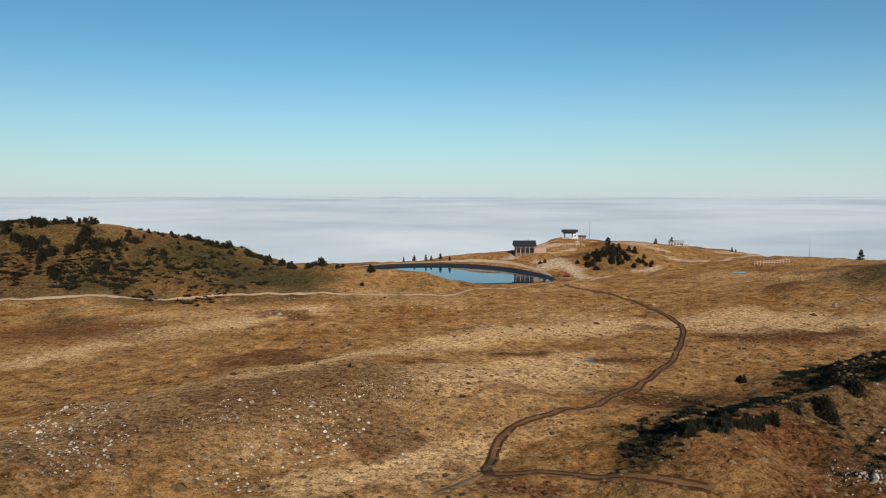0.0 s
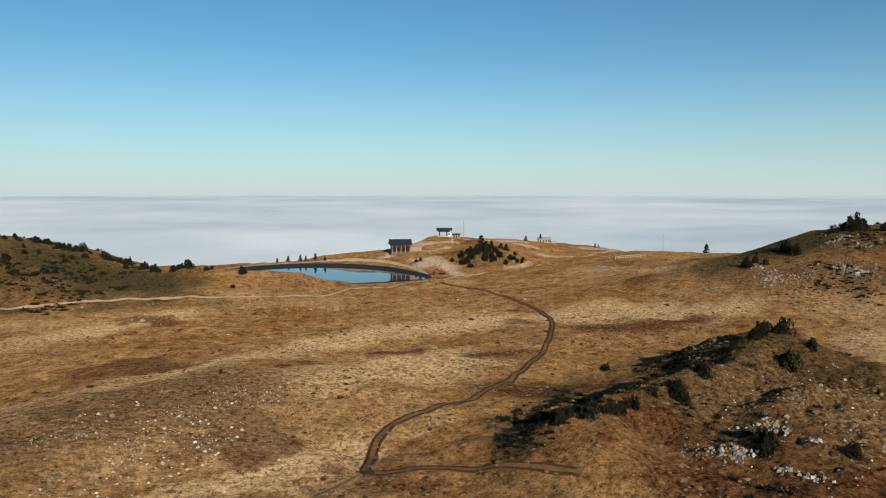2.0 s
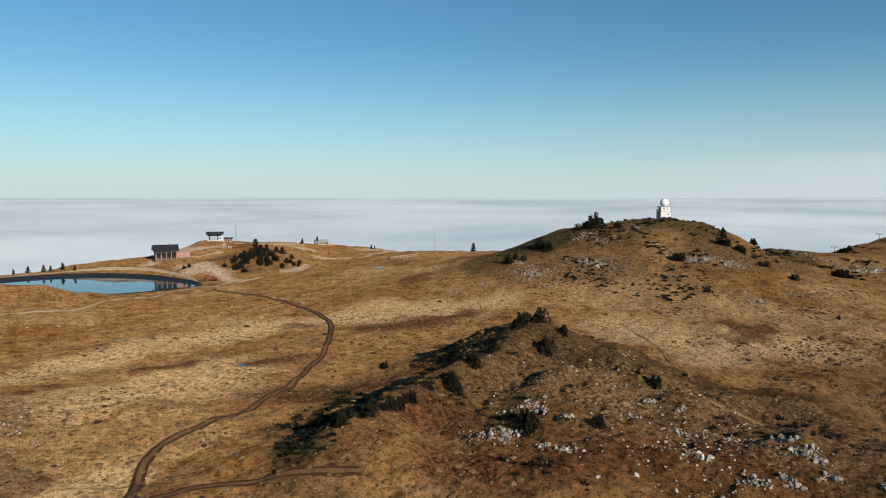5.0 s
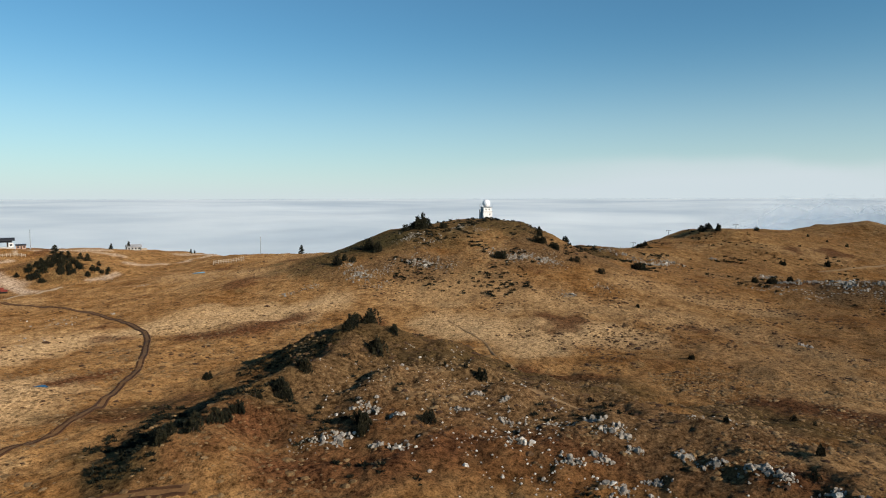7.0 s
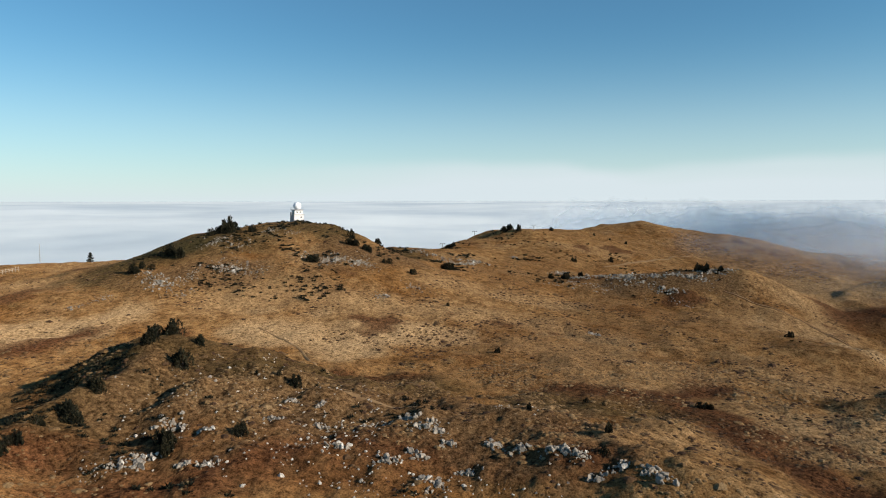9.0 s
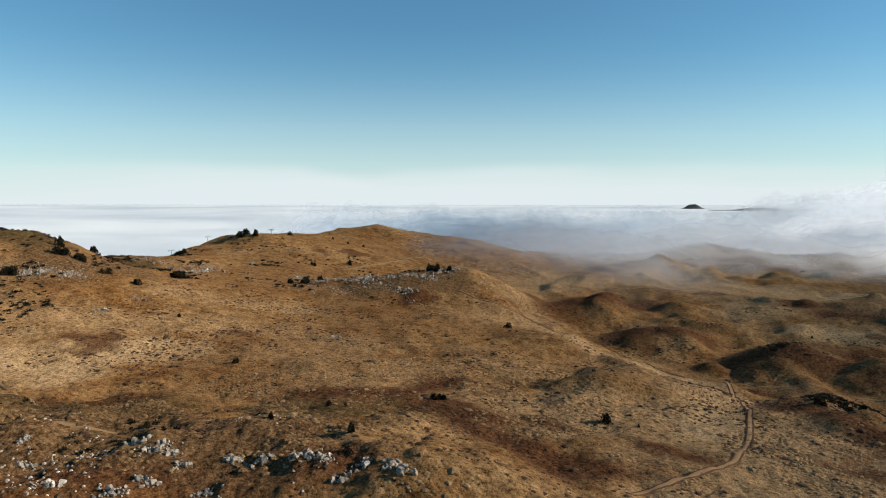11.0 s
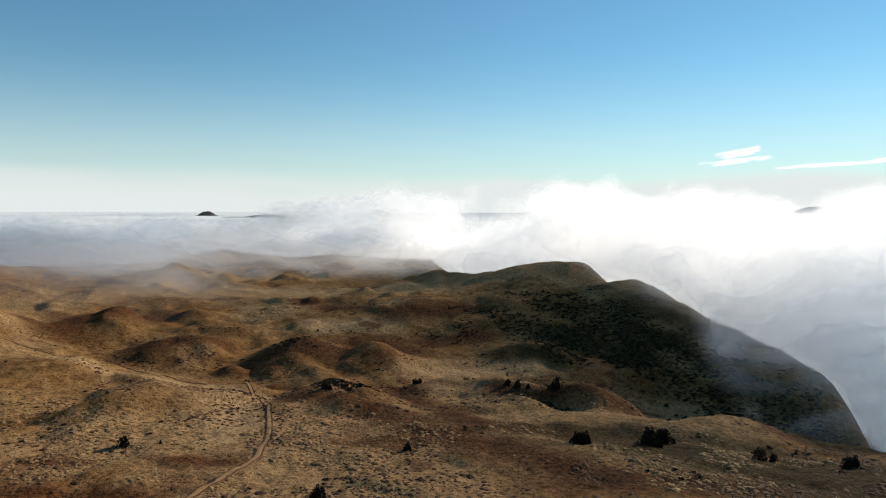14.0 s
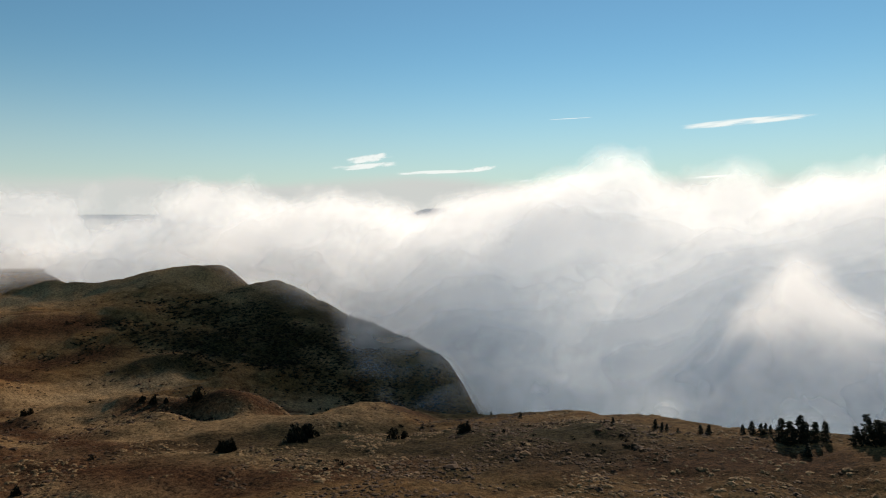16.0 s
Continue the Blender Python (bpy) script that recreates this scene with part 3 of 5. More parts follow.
HEATH = [
    (8, [(48, 165, 0), (59, 159, 0), (71, 166, 0)]),
    (8, [(98, 232, 0), (118, 228, 0), (138, 230, 0)]),
    (4, [(16, 203, 0), (31, 209, 0)]),
    (6, [(47, 203, 0), (64, 207, 0)]),
    (7, [(148, 119, 0), (159, 107, 0)]),
    (9, [(175, 65, 0), (182, 45, 0), (217, 31, 0)]),
    (8, [(169, 27, 0), (168, 15, 0)]),
    (6, [(292, -82, 0), (256, -91, 0)]),
    (6, [(159, -23, 0), (156, -33, 0)]),
    (8, [(146, 1, 0), (139, -11, 0)]),
    (4, [(175, 5, 0), (170, -5, 0)]),
    (6, [(83, 114, 0), (75, 124, 0)]),
    (6, [(149, 126, 0), (157, 104, 0)]),
    (6, [(129, 69, 0), (125, 49, 0)]),
    (4, [(10, 114, 0), (19, 112, 0)]),
    (8, [(86, 126, 0), (85, 112, 0), (77, 108, 0)]),
    (6, [(186, 36, 0), (173, 19, 0)]),
    (20, [(333, -91, 0), (330, -120, 0)]),
    (17, [(364, -150, 0), (336, -169, 0)]),
    (19, [(371, -40, 0), (373, -76, 0)]),
    (24, [(430, -2, 0), (464, -50, 0)]),
    (22, [(398, -196, 0), (383, -234, 0)]),
    (12, [(231, -78, 0), (182, -92, 0)]),
    (12, [(220, -153, 0), (184, -178, 0)]),
    (16, [(442, -165, 0), (425, -184, 0)]),
    (10, [(266, -126, 0), (162, -105, 0), (148, -133, 0)]),
    (15, [(157, -89, 0), (113, -100, 0), (88, -127, 0)]),
    (15, [(68, -146, 0), (30, -151, 0), (4, -159, 0)]),
    (8, [(158, -120, 0), (113, -138, 0), (75, -144, 0)]),
    (10, [(59, 119, 0), (74, 114, 0), (92, 112, 0)]),
    (11, [(96, 137, 0), (109, 123, 0), (112, 105, 0)]),
    (10, [(57, 104, 0), (71, 92, 0), (88, 87, 0)]),
    (10, [(154, 15, 0), (141, -1, 0)]),
    (9, [(181, 35, 0), (155, 16, 0)]),
    (14, [(515, -123, 0), (513, -132, 0)]),
    (13, [(466, -153, 0), (462, -160, 0)]),
    (12, [(347, -193, 0), (341, -222, 0)]),
    (14, [(610, -39, 0), (608, -48, 0)]),
    (18, [(741, -190, 0), (741, -257, 0)]),
    (20, [(803, -165, 0), (796, -225, 0)]),
    (12, [(104, 143, 0), (99, 103, 0), (101, 81, 0)]),
    (9, [(57, 121, 0), (70, 121, 0), (78, 110, 0)]),
    (9, [(100, 75, 0), (110, 56, 0), (114, 37, 0)]),
]
BARE = [
    (4, [(86, 410, 0), (84, 439, 0), (81, 454, 0)]),
    (7, [(50, 494, 0), (71, 549, 0), (89, 535, 0)]),
    (3, [(121, 426, 0), (136, 429, 0)]),
    (6, [(68, 478, 0), (78, 462, 0), (84, 440, 0)]),
    (5, [(80, 515, 0), (100, 520, 0)]),
    (6, [(120, 545, 0), (165, 540, 0)]),
    (5, [(215, 530, 0), (290, 520, 0)]),
    (2, [(105, 530, 0), (107, 542, 0)]),
    (4, [(157, 531, 0), (170, 517, 0)]),
    (3, [(166, 503, 0), (196, 484, 0), (253, 528, 0)]),
    (3, [(226, 537, 0), (265, 517, 0)]),
    (4, [(66, 454, 0), (77, 451, 0)]),
]
# Painted shade: lines along which the dark hill's flank is darkened.
FLANK_SHADE = [
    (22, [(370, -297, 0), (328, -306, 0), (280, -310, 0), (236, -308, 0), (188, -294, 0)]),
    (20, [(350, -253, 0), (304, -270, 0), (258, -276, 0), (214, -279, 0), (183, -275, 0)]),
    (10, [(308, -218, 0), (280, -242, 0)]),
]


def cover(lines, x, y):
    total = np.zeros(x.shape)
    wob = rough(x, y, 18, 3, 21)
    for width, line in lines:
        d, _ = near_line(x, y, line)
        total = np.maximum(total, np.exp(-((d * (1 + 0.45 * wob)) / width) ** 2))
    return total


slope_noise = rough(gx, gy, 60, 4, 31)
valley_floor = smooth(70, 90, np.degrees(np.arctan2(gx, gy)) % 360) * smooth(160, 140, np.degrees(np.arctan2(gx, gy)) % 360)
straw = np.maximum(np.maximum(np.maximum(0.55 * valley_floor * smooth(-0.5, 0.4, rough(gx, gy, 80, 3, 43)), cover([(1.45 * width, line) for width, line in STRAW], gx, gy)), 0.5 * cover(STRAW_SLOPES, gx, gy)), 0.4 * smooth(0.25, 0.9, rough(gx, gy, 60, 3, 41)))
heath = np.maximum(cover(HEATH, gx, gy), 0.85 * smooth(0.6, 1.2, rough(gx, gy, 30, 4, 51)))
# Green growth, and the dark hill's shade laid on as the same cover.
greens_and_shade = [(36, [(110, 146, 0), (88, 140, 0), (123, 112, 0)]), (62, [(-270, 310, 0), (-220, 335, 0), (-150, 360, 0), (-100, 375, 0)]), (40, [(220, 290, 0), (300, 275, 0)]), *FLANK_SHADE, (26, [(330, -340, 0), (260, -340, 0)]), (24, [(320, -270, 0), (270, -280, 0)]), (22, [(104, 455, 0), (125, 452, 0)]),
          (42, [(262, 288, 0), (285, 282, 0), (312, 268, 0), (345, 262, 0)]), (14, [(150, 62, 0), (165, 40, 0)]), (30, [(60, -170, 0), (100, -150, 0), (140, -130, 0)])]
mounded = np.zeros(gx.shape)
for mx, my, _, width in MOUNDS:
    mounded = np.maximum(mounded, np.exp(-((gx - mx) ** 2 + (gy - my) ** 2) / width**2))
heath = np.maximum(heath, 0.36 * cover([(42, [(175, 70, 0), (230, 100, 0), (300, 70, 0), (370, 110, 0)]), (30, [(330, 180, 0), (420, 170, 0)])], gx, gy))
# Heath; the strip from (110, 174) is laid to blacken the knoll's shadow.
heath = np.maximum(heath, 0.7 * cover([(40, [(-270, 290, 0), (-200, 320, 0)]), (34, [(-190, 230, 0), (-130, 250, 0)]), (24, [(112, 150, 0), (114, 110, 0), (116, 70, 0)]), (16, [(100, 143, 0), (50, 116, 0)]), (13, [(110, 174, 0), (92, 166, 0), (72, 153, 0), (52, 140, 0)]), (20, [(80, 100, 0), (100, 70, 0)])], gx, gy))
heath = np.maximum(heath, 0.34 * smooth(0.25, 0.8, np.maximum(knobs(gx, gy), 0.75 * mounded * (gx > 150) * (gy < 60))))
green = cover(greens_and_shade, gx, gy) * (0.85 + 0.4 * slope_noise)
stony_places = [(22, [(-50, 140, 0), (-25, 165, 0), (-60, 120, 0)]), (18, [(95, 115, 0), (118, 90, 0), (125, 60, 0)]), (16, [(200, 262, 0), (225, 245, 0)]),
                (20, [(258, 220, 0), (300, 205, 0)]), (26, [(380, 110, 0), (400, 75, 0)]), (14, [(74, 306, 0)])]
stony = cover(stony_places, gx, gy)
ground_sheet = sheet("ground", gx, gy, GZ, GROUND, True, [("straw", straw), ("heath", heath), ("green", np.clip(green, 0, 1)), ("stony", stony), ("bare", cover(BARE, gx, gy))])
tagged(ground_sheet, "dry tan mountain grassland with straw, heath and bare soil", "ground", kind="structure")


def ribbon(name, line, width, mat, lift=0.06, crown=0.0, rounds=2, step=1.5, wander=0.0):
    """A track laid over the ground: its line, and a cross-section with worn edges."""
    p = rounded(line, rounds, False)
    seg = np.hypot(*np.diff(p, axis=0).T)
    at = np.concatenate([[0], np.cumsum(seg)])
    s = np.arange(0, at[-1], step)
    cx, cy = np.interp(s, at, p[:, 0]), np.interp(s, at, p[:, 1])
    cx, cy = cx + wander * rough(s, 0 * s, 9, 2, 61), cy + wander * rough(s, 0 * s + 40, 9, 2, 62)
    tx, ty = np.gradient(cx), np.gradient(cy)
    n = np.hypot(tx, ty) + 1e-9
    across = np.array([-0.5, -0.36, -0.14, 0.14, 0.36, 0.5])
    height = np.array([-0.12, 1.0, 1.0 + crown, 1.0 + crown, 1.0, -0.12]) * lift
    wide = width * (1 + 0.14 * rough(s, 0 * s, 7, 2, 63))
    x = cx[:, None] - (ty / n)[:, None] * across * wide[:, None]
    y = cy[:, None] + (tx / n)[:, None] * across * wide[:, None]
    z = ground_all(x, y) + height
    return sheet(name, x, y, z, mat)


def offset_line(line, by):
    p = rounded(line, 2, False)
    t = np.gradient(p, axis=0)
    t = t / (np.hypot(t[:, 0], t[:, 1])[:, None] + 1e-9)
    return p + np.stack([-t[:, 1], t[:, 0]], -1) * by


for name, line in (("wheel_track", RUTS), ("valley_track", VALLEY_TRACK)):
    main = name == "wheel_track"
    base = ribbon(name, line, 2.4 if main else 1.7, RUTTED if main else TRODDEN, 0.10, 0.3)
    tagged(base, "pair of churned wheel ruts through dry grass" if main else "faint pale two-wheel track in dry grass", "track", kind="structure")
    for by in (-0.75, 0.75):
        rut = ribbon("rut", offset_line(line, by), 0.62 if main else 0.36, SOIL, 0.20, -0.3, 0, 1.5, 0.25)
        rut.parent = base
for name, line, width, mat, label in (
        ("gravel_road", GRAVEL, 2.9, GRAVEL_STONE, "narrow pale gravel road across the slope"), ("cross_track", CROSS_TRACK, 1.0, TRODDEN, "faint trodden track along the valley floor"),
        ("footpath", FOOTPATH, 1.8, TRODDEN, "short pale trodden footpath behind the knoll"), ("slope_track", SLOPE_TRACK, 1.0, TRODDEN, "faint track down the grassy slope"),
        ("corner_path", CORNER_PATH, 1.3, TRODDEN, "thin trodden path off the rut bend"), ("ridge_road", RIDGE_ROAD, 2.6, TRODDEN, "brown dirt road along the ridge")):
    tagged(ribbon(name, line, width, mat, 0.10, 0.2), label, "track", kind="structure")

bank_road = [(60, 392), (68, 430), (62, 462), (36, 497), (-6, 510), (-50, 497), (-76, 462), (-80, 430)]
tagged(ribbon("embankment_road", bank_road, 4.2, GRAVEL_STONE, 0.12, 0.2), "pale gravel strip along the lake's embankment", "track", kind="structure")

# the lake, its dark liner and two puddles
centre = SHORE.mean(0)


def flat_water(name, ring, z, label):
    bm = bmesh.new()
    bm.faces.new([bm.verts.new((px, py, z)) for px, py in ring])
    me = bpy.data.meshes.new(name)
    bm.to_mesh(me)
    bm.free()
    me.materials.append(WATER)
    return tagged(new(name, me), label, "water", kind="structure")


flat_water("lake_water", centre + (SHORE - centre) * 1.012, WATER_LEVEL, "still blue water of an artificial mountain lake")
ringx = np.stack([centre[0] + (SHORE[:, 0] - centre[0]) * k for k in (0.92, 0.965, 1.0, 1.02)], 1)
ringy = np.stack([centre[1] + (SHORE[:, 1] - centre[1]) * k for k in (0.92, 0.965, 1.0, 1.02)], 1)
top = rim_height(SHORE[:, 1])
ringz = np.stack([0 * top + WATER_LEVEL - 2.0, 0 * top + WATER_LEVEL + 0.05, top + 0.12, top + 0.3], 1)
tagged(sheet("lake_liner", ringx, ringy, ringz, LINER, True), "black plastic liner round the lake's bank", "liner", kind="structure")
for px, py, a, b2, turn in ((169, 384, 5.0, 3.2, 0.3), (42.7, 198, 2.6, 1.8, 0.2)):
    t = np.linspace(0, 2 * np.pi, 25)[:-1]
    k = 1 + 0.2 * np.sin(3 * t + px)
    ex, ey = a * k * np.cos(t), b2 * k * np.sin(t)
    ring = np.stack([px + ex * math.cos(turn) - ey * math.sin(turn), py + ex * math.sin(turn) + ey * math.cos(turn)], 1)
    level = sum(ground(*q) for q in ring) / len(ring) + 0.12
    flat_water("puddle", ring, level, "shallow rain puddle in the grass")

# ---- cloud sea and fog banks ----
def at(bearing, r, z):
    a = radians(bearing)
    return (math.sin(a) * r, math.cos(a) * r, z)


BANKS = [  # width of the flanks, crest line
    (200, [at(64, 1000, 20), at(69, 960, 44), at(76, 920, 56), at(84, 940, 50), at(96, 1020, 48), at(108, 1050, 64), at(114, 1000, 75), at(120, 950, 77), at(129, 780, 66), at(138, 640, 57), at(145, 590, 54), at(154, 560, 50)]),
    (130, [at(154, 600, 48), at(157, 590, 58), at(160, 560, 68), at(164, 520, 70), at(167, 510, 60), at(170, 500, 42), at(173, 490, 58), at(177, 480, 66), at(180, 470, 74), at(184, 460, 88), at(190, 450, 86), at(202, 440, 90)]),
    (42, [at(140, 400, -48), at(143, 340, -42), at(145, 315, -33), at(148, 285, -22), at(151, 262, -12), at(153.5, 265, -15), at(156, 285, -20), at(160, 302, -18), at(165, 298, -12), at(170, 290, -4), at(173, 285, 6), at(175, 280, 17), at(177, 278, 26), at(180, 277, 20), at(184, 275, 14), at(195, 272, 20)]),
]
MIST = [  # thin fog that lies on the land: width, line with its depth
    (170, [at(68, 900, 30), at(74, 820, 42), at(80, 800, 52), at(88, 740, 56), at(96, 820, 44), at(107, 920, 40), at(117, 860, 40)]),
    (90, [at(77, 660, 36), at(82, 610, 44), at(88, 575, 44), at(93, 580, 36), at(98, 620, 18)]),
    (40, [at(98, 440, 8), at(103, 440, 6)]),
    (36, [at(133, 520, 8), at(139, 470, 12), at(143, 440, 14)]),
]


def sea_top(x, y):
    """The level top of the cloud sea, rising to the horizon."""
    r = np.hypot(x, y)
    return 47 - 115 * np.clip(1 - (r - 500) / 4400, 0, 1) ** 2.2 + 4.5 * rough(x, y, 420, 4, 71) * smooth(4900, 2500, r)


def bank_top(x, y):
    """The billowing top of the fog that wells up against the plateau."""
    r, bearing = np.hypot(x, y), np.degrees(np.arctan2(x, y)) % 360
    z = sea_top(x, y) - 6
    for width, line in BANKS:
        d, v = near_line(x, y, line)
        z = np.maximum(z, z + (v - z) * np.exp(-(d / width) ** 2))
    heap = smooth(112, 140, bearing) * smooth(2200, 900, r)
    return z + heap * 9 * (1 - 2 * np.abs(rough(x, y, 95, 3, 81)))


def polar(first, last, step, radii):
    a = np.radians(np.arange(first, last + 0.01, step))
    return np.sin(a)[:, None] * radii[None], np.cos(a)[:, None] * radii[None]


cx, cy = polar(-50, 309.5, 0.5, np.concatenate([np.geomspace(212, 1600, 130), np.geomspace(1620, 4950, 70)]))
cz = sea_top(cx, cy)
sea = sheet("cloud_sea", cx, cy, cz, CLOUD, True, [("cloudiness", smooth(0, 14, cz - land(cx, cy)))])
tagged(sea, "pale sea of cloud filling the valleys to the horizon", "cloud", kind="stuff")


def fog_layer(name, label, mat, r, first, last, low, top, soft, strength):
    """One upright layer of drifting fog, a ring's arc from the ground up to the billowing top."""
    a = np.radians(np.arange(first, last + 0.01, 0.5))
    x, y = np.sin(a) * r, np.cos(a) * r
    crest = top(x, y)
    v = np.linspace(0, 1, 30)
    base = np.maximum(land(x, y) - 3, low)
    high = np.maximum(crest + 3.2 * soft, base + 6)
    z = base[:, None] + (high - base)[:, None] * v
    wander = 0.012 * r * rough(x[:, None] + 0 * z, z * 3 + r, 140, 2, 161)
    px, py = np.sin(a)[:, None] * (r + wander), np.cos(a)[:, None] * (r + wander)
    envelope = np.clip((crest[:, None] - z) / soft, -3, 1.0 if r < 620 else 1.7)
    ends = smooth(first, first + 8, np.degrees(a)) * smooth(last, last - 3, np.degrees(a))
    fading = (ends * strength(x, y))[:, None] * smooth(1.0, 0.9, v) * smooth(-2, 14, z - land(x, y)[:, None])
    return tagged(sheet(name, px, py, z, mat, False, [("cloudiness", envelope), ("fading", fading)]), label, "fog", kind="stuff")


def bank_strength(x, y):
    r, b = np.hypot(x, y), np.degrees(np.arctan2(x, y)) % 360
    brink_at = np.interp(b, [p for p, _ in BRINK], [q for _, q in BRINK])
    brink_at = np.minimum(brink_at, np.interp(b, [68, 78, 90, 98, 104, 140, 144, 147, 150, 156, 158], [720, 640, 600, 700, 900, 440, 320, 265, 238, 245, 400]))
    return smooth(-45, 25, r - brink_at) * smooth(1500, 1250, r)


def mist_lie(x, y):
    """How deep the thin fog lies."""
    depth = np.zeros(x.shape)
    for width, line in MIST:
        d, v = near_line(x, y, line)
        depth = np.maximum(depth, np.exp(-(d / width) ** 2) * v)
    return depth


def mist_top(x, y):
    return np.minimum(land(x, y), -12) + mist_lie(x, y)


def mist_strength(x, y):
    return smooth(2.5, 16, mist_lie(x, y)) * (0.36 + 0.5 * smooth(520, 800, np.hypot(x, y)))


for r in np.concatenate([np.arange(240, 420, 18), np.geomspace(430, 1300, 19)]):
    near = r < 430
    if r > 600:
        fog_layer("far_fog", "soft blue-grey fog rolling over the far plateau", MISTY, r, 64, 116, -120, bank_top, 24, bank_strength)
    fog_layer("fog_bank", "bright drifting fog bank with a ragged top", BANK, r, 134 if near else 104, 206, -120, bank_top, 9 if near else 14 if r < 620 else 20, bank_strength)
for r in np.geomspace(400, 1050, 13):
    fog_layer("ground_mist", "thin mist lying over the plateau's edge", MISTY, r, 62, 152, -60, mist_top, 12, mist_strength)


# high thin clouds and a far mountain, all beyond the cloud sea
def high_cloud(bearing, height, wide, thick, seed):
    """A far thin streak of cloud with soft ragged edges."""
    u, v = np.meshgrid(np.linspace(-1, 1, 60), np.linspace(-1, 1, 18), indexing="ij")
    a = np.radians(bearing) + u * wide / 4600
    r = 4600 + 40 * v
    z = 50 + 4600 * math.tan(radians(height)) + v * thick + u * thick * 0.7
    body = np.clip(1 - (u * u + v * v) + 0.45 * rough(u * 3 + seed, v * 1.5, 1.0, 3, seed), 0, 1)
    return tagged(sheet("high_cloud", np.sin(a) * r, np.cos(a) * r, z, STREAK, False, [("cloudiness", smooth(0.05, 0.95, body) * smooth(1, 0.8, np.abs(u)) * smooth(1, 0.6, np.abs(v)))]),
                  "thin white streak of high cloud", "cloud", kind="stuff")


for row in ((173.2, 7.02, 410, 30, 1), (159.9, 7.75, 160, 8, 4), (143.3, 4.6, 165, 34, 3), (142.9, 3.95, 230, 26, 8), (149.2, 3.5, 340, 17, 4), (152.6, 3.75, 110, 20, 9), (171.3, 2.9, 228, 10, 5), (156.3, 2.76, 53, 7, 6), (162.3, 3.07, 343, 23, 7)):
    high_cloud(*row)


def far_mountain(bearing, height, wide, base, r, mat):
    """A distant wooded summit that stands out of the cloud: a low rugged dome."""
    u, v = np.meshgrid(np.linspace(-2.2, 2.2, 60), np.linspace(-2.2, 2.2, 24), indexing="ij")
    half = r * math.radians(wide)
    a = radians(bearing)
    x = math.sin(a) * r + math.cos(a) * u * half + math.sin(a) * v * half
    y = math.cos(a) * r - math.sin(a) * u * half + math.cos(a) * v * half
    top = 50 + r * math.tan(radians(height))
    rise = np.exp(-np.abs(u) ** 3 - v * v) * (1 + 0.07 * rough(u * 3 + bearing, v * 3, 1.0, 3, 5))
    return tagged(sheet("far_mountain", x, y, base + (top - base) * rise, mat), "distant wooded summit standing out of the cloud", "mountain", kind="structure")


# The blue haze of distance is mixed into this slope's colour.
HAZY = plain("haze_coloured_slope", (0.30, 0.40, 0.50), (0.25, 0.35, 0.45), 40)
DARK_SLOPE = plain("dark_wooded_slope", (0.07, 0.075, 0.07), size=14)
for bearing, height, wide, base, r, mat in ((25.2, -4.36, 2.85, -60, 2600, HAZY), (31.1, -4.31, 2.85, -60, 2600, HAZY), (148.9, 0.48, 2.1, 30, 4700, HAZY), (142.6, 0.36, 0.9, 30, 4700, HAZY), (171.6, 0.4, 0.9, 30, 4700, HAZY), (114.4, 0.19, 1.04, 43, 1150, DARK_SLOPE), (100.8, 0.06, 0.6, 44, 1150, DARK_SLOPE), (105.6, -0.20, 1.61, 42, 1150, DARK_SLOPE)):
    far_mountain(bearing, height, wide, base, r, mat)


# the pale veil of haze above the cloud sea, painted as a glowing sheet
va = np.radians(np.arange(-45, 206, 1.0))
ve = np.linspace(-0.8, 15.0, 64)
vx, vy = np.sin(va)[:, None] * 4900 + 0 * ve, np.cos(va)[:, None] * 4900 + 0 * ve
vz = 50 + 4900 * np.tan(np.radians(ve))[None] + 0 * vx
deg = np.degrees(va)[:, None]
edge = 3.3 + 0.6 * rough(deg * 1.0, 0 * deg, 14, 4, 121)
low = np.exp(-np.maximum(ve[None], 0) / 5.2)
veil = 0.95 * low * smooth(14.8, 5.0, ve[None]) + smooth(38, 75, deg) * smooth(edge, edge - 1.2, ve[None]) * (0.30 + 0.2 * rough(deg, ve[None] * 6, 24, 3, 122))
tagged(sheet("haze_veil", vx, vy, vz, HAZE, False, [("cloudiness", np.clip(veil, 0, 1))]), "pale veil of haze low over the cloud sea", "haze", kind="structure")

# ---- helpers for things ----
def part(name, bm, mat, parent=None, label=""):
    me = bpy.data.meshes.new(name)
    bm.to_mesh(me)
    bm.free()
    me.materials.append(mat)
    ob = new(name, me)
    ob.parent = parent
    return tagged(ob, label)


def thing(name, x, y, z, turn, label, category, group=""):
    ob = new(name)
    ob.empty_display_size = 0.3
    ob.matrix_basis = pose(x, y, z, 0, 0, turn)
    return tagged(ob, label, category, group)


def box(bm, x0, x1, y0, y1, z0, z1, bevel=0.0):
    made = bmesh.ops.create_cube(bm, size=1)["verts"]
    for v in made:
        v.co = Vector(((x0 + x1) / 2 + v.co.x * (x1 - x0), (y0 + y1) / 2 + v.co.y * (y1 - y0), (z0 + z1) / 2 + v.co.z * (z1 - z0)))
    if bevel:
        edges = list({e for v in made for e in v.link_edges})
        bmesh.ops.bevel(bm, geom=edges, offset=bevel, segments=1, affect="EDGES")
    return bm


def boxed(*size, bevel=0.03):
    return box(bmesh.new(), *size, bevel=bevel)


def tube(r, height, r2=None, sides=12, x=0.0, y=0.0, z=0.0, bm=None):
    bm = bm or bmesh.new()
    m = Matrix.Translation((x, y, z + height / 2))
    bmesh.ops.create_cone(bm, cap_ends=True, segments=sides, radius1=r, radius2=r if r2 is None else r2, depth=height, matrix=m)
    return bm


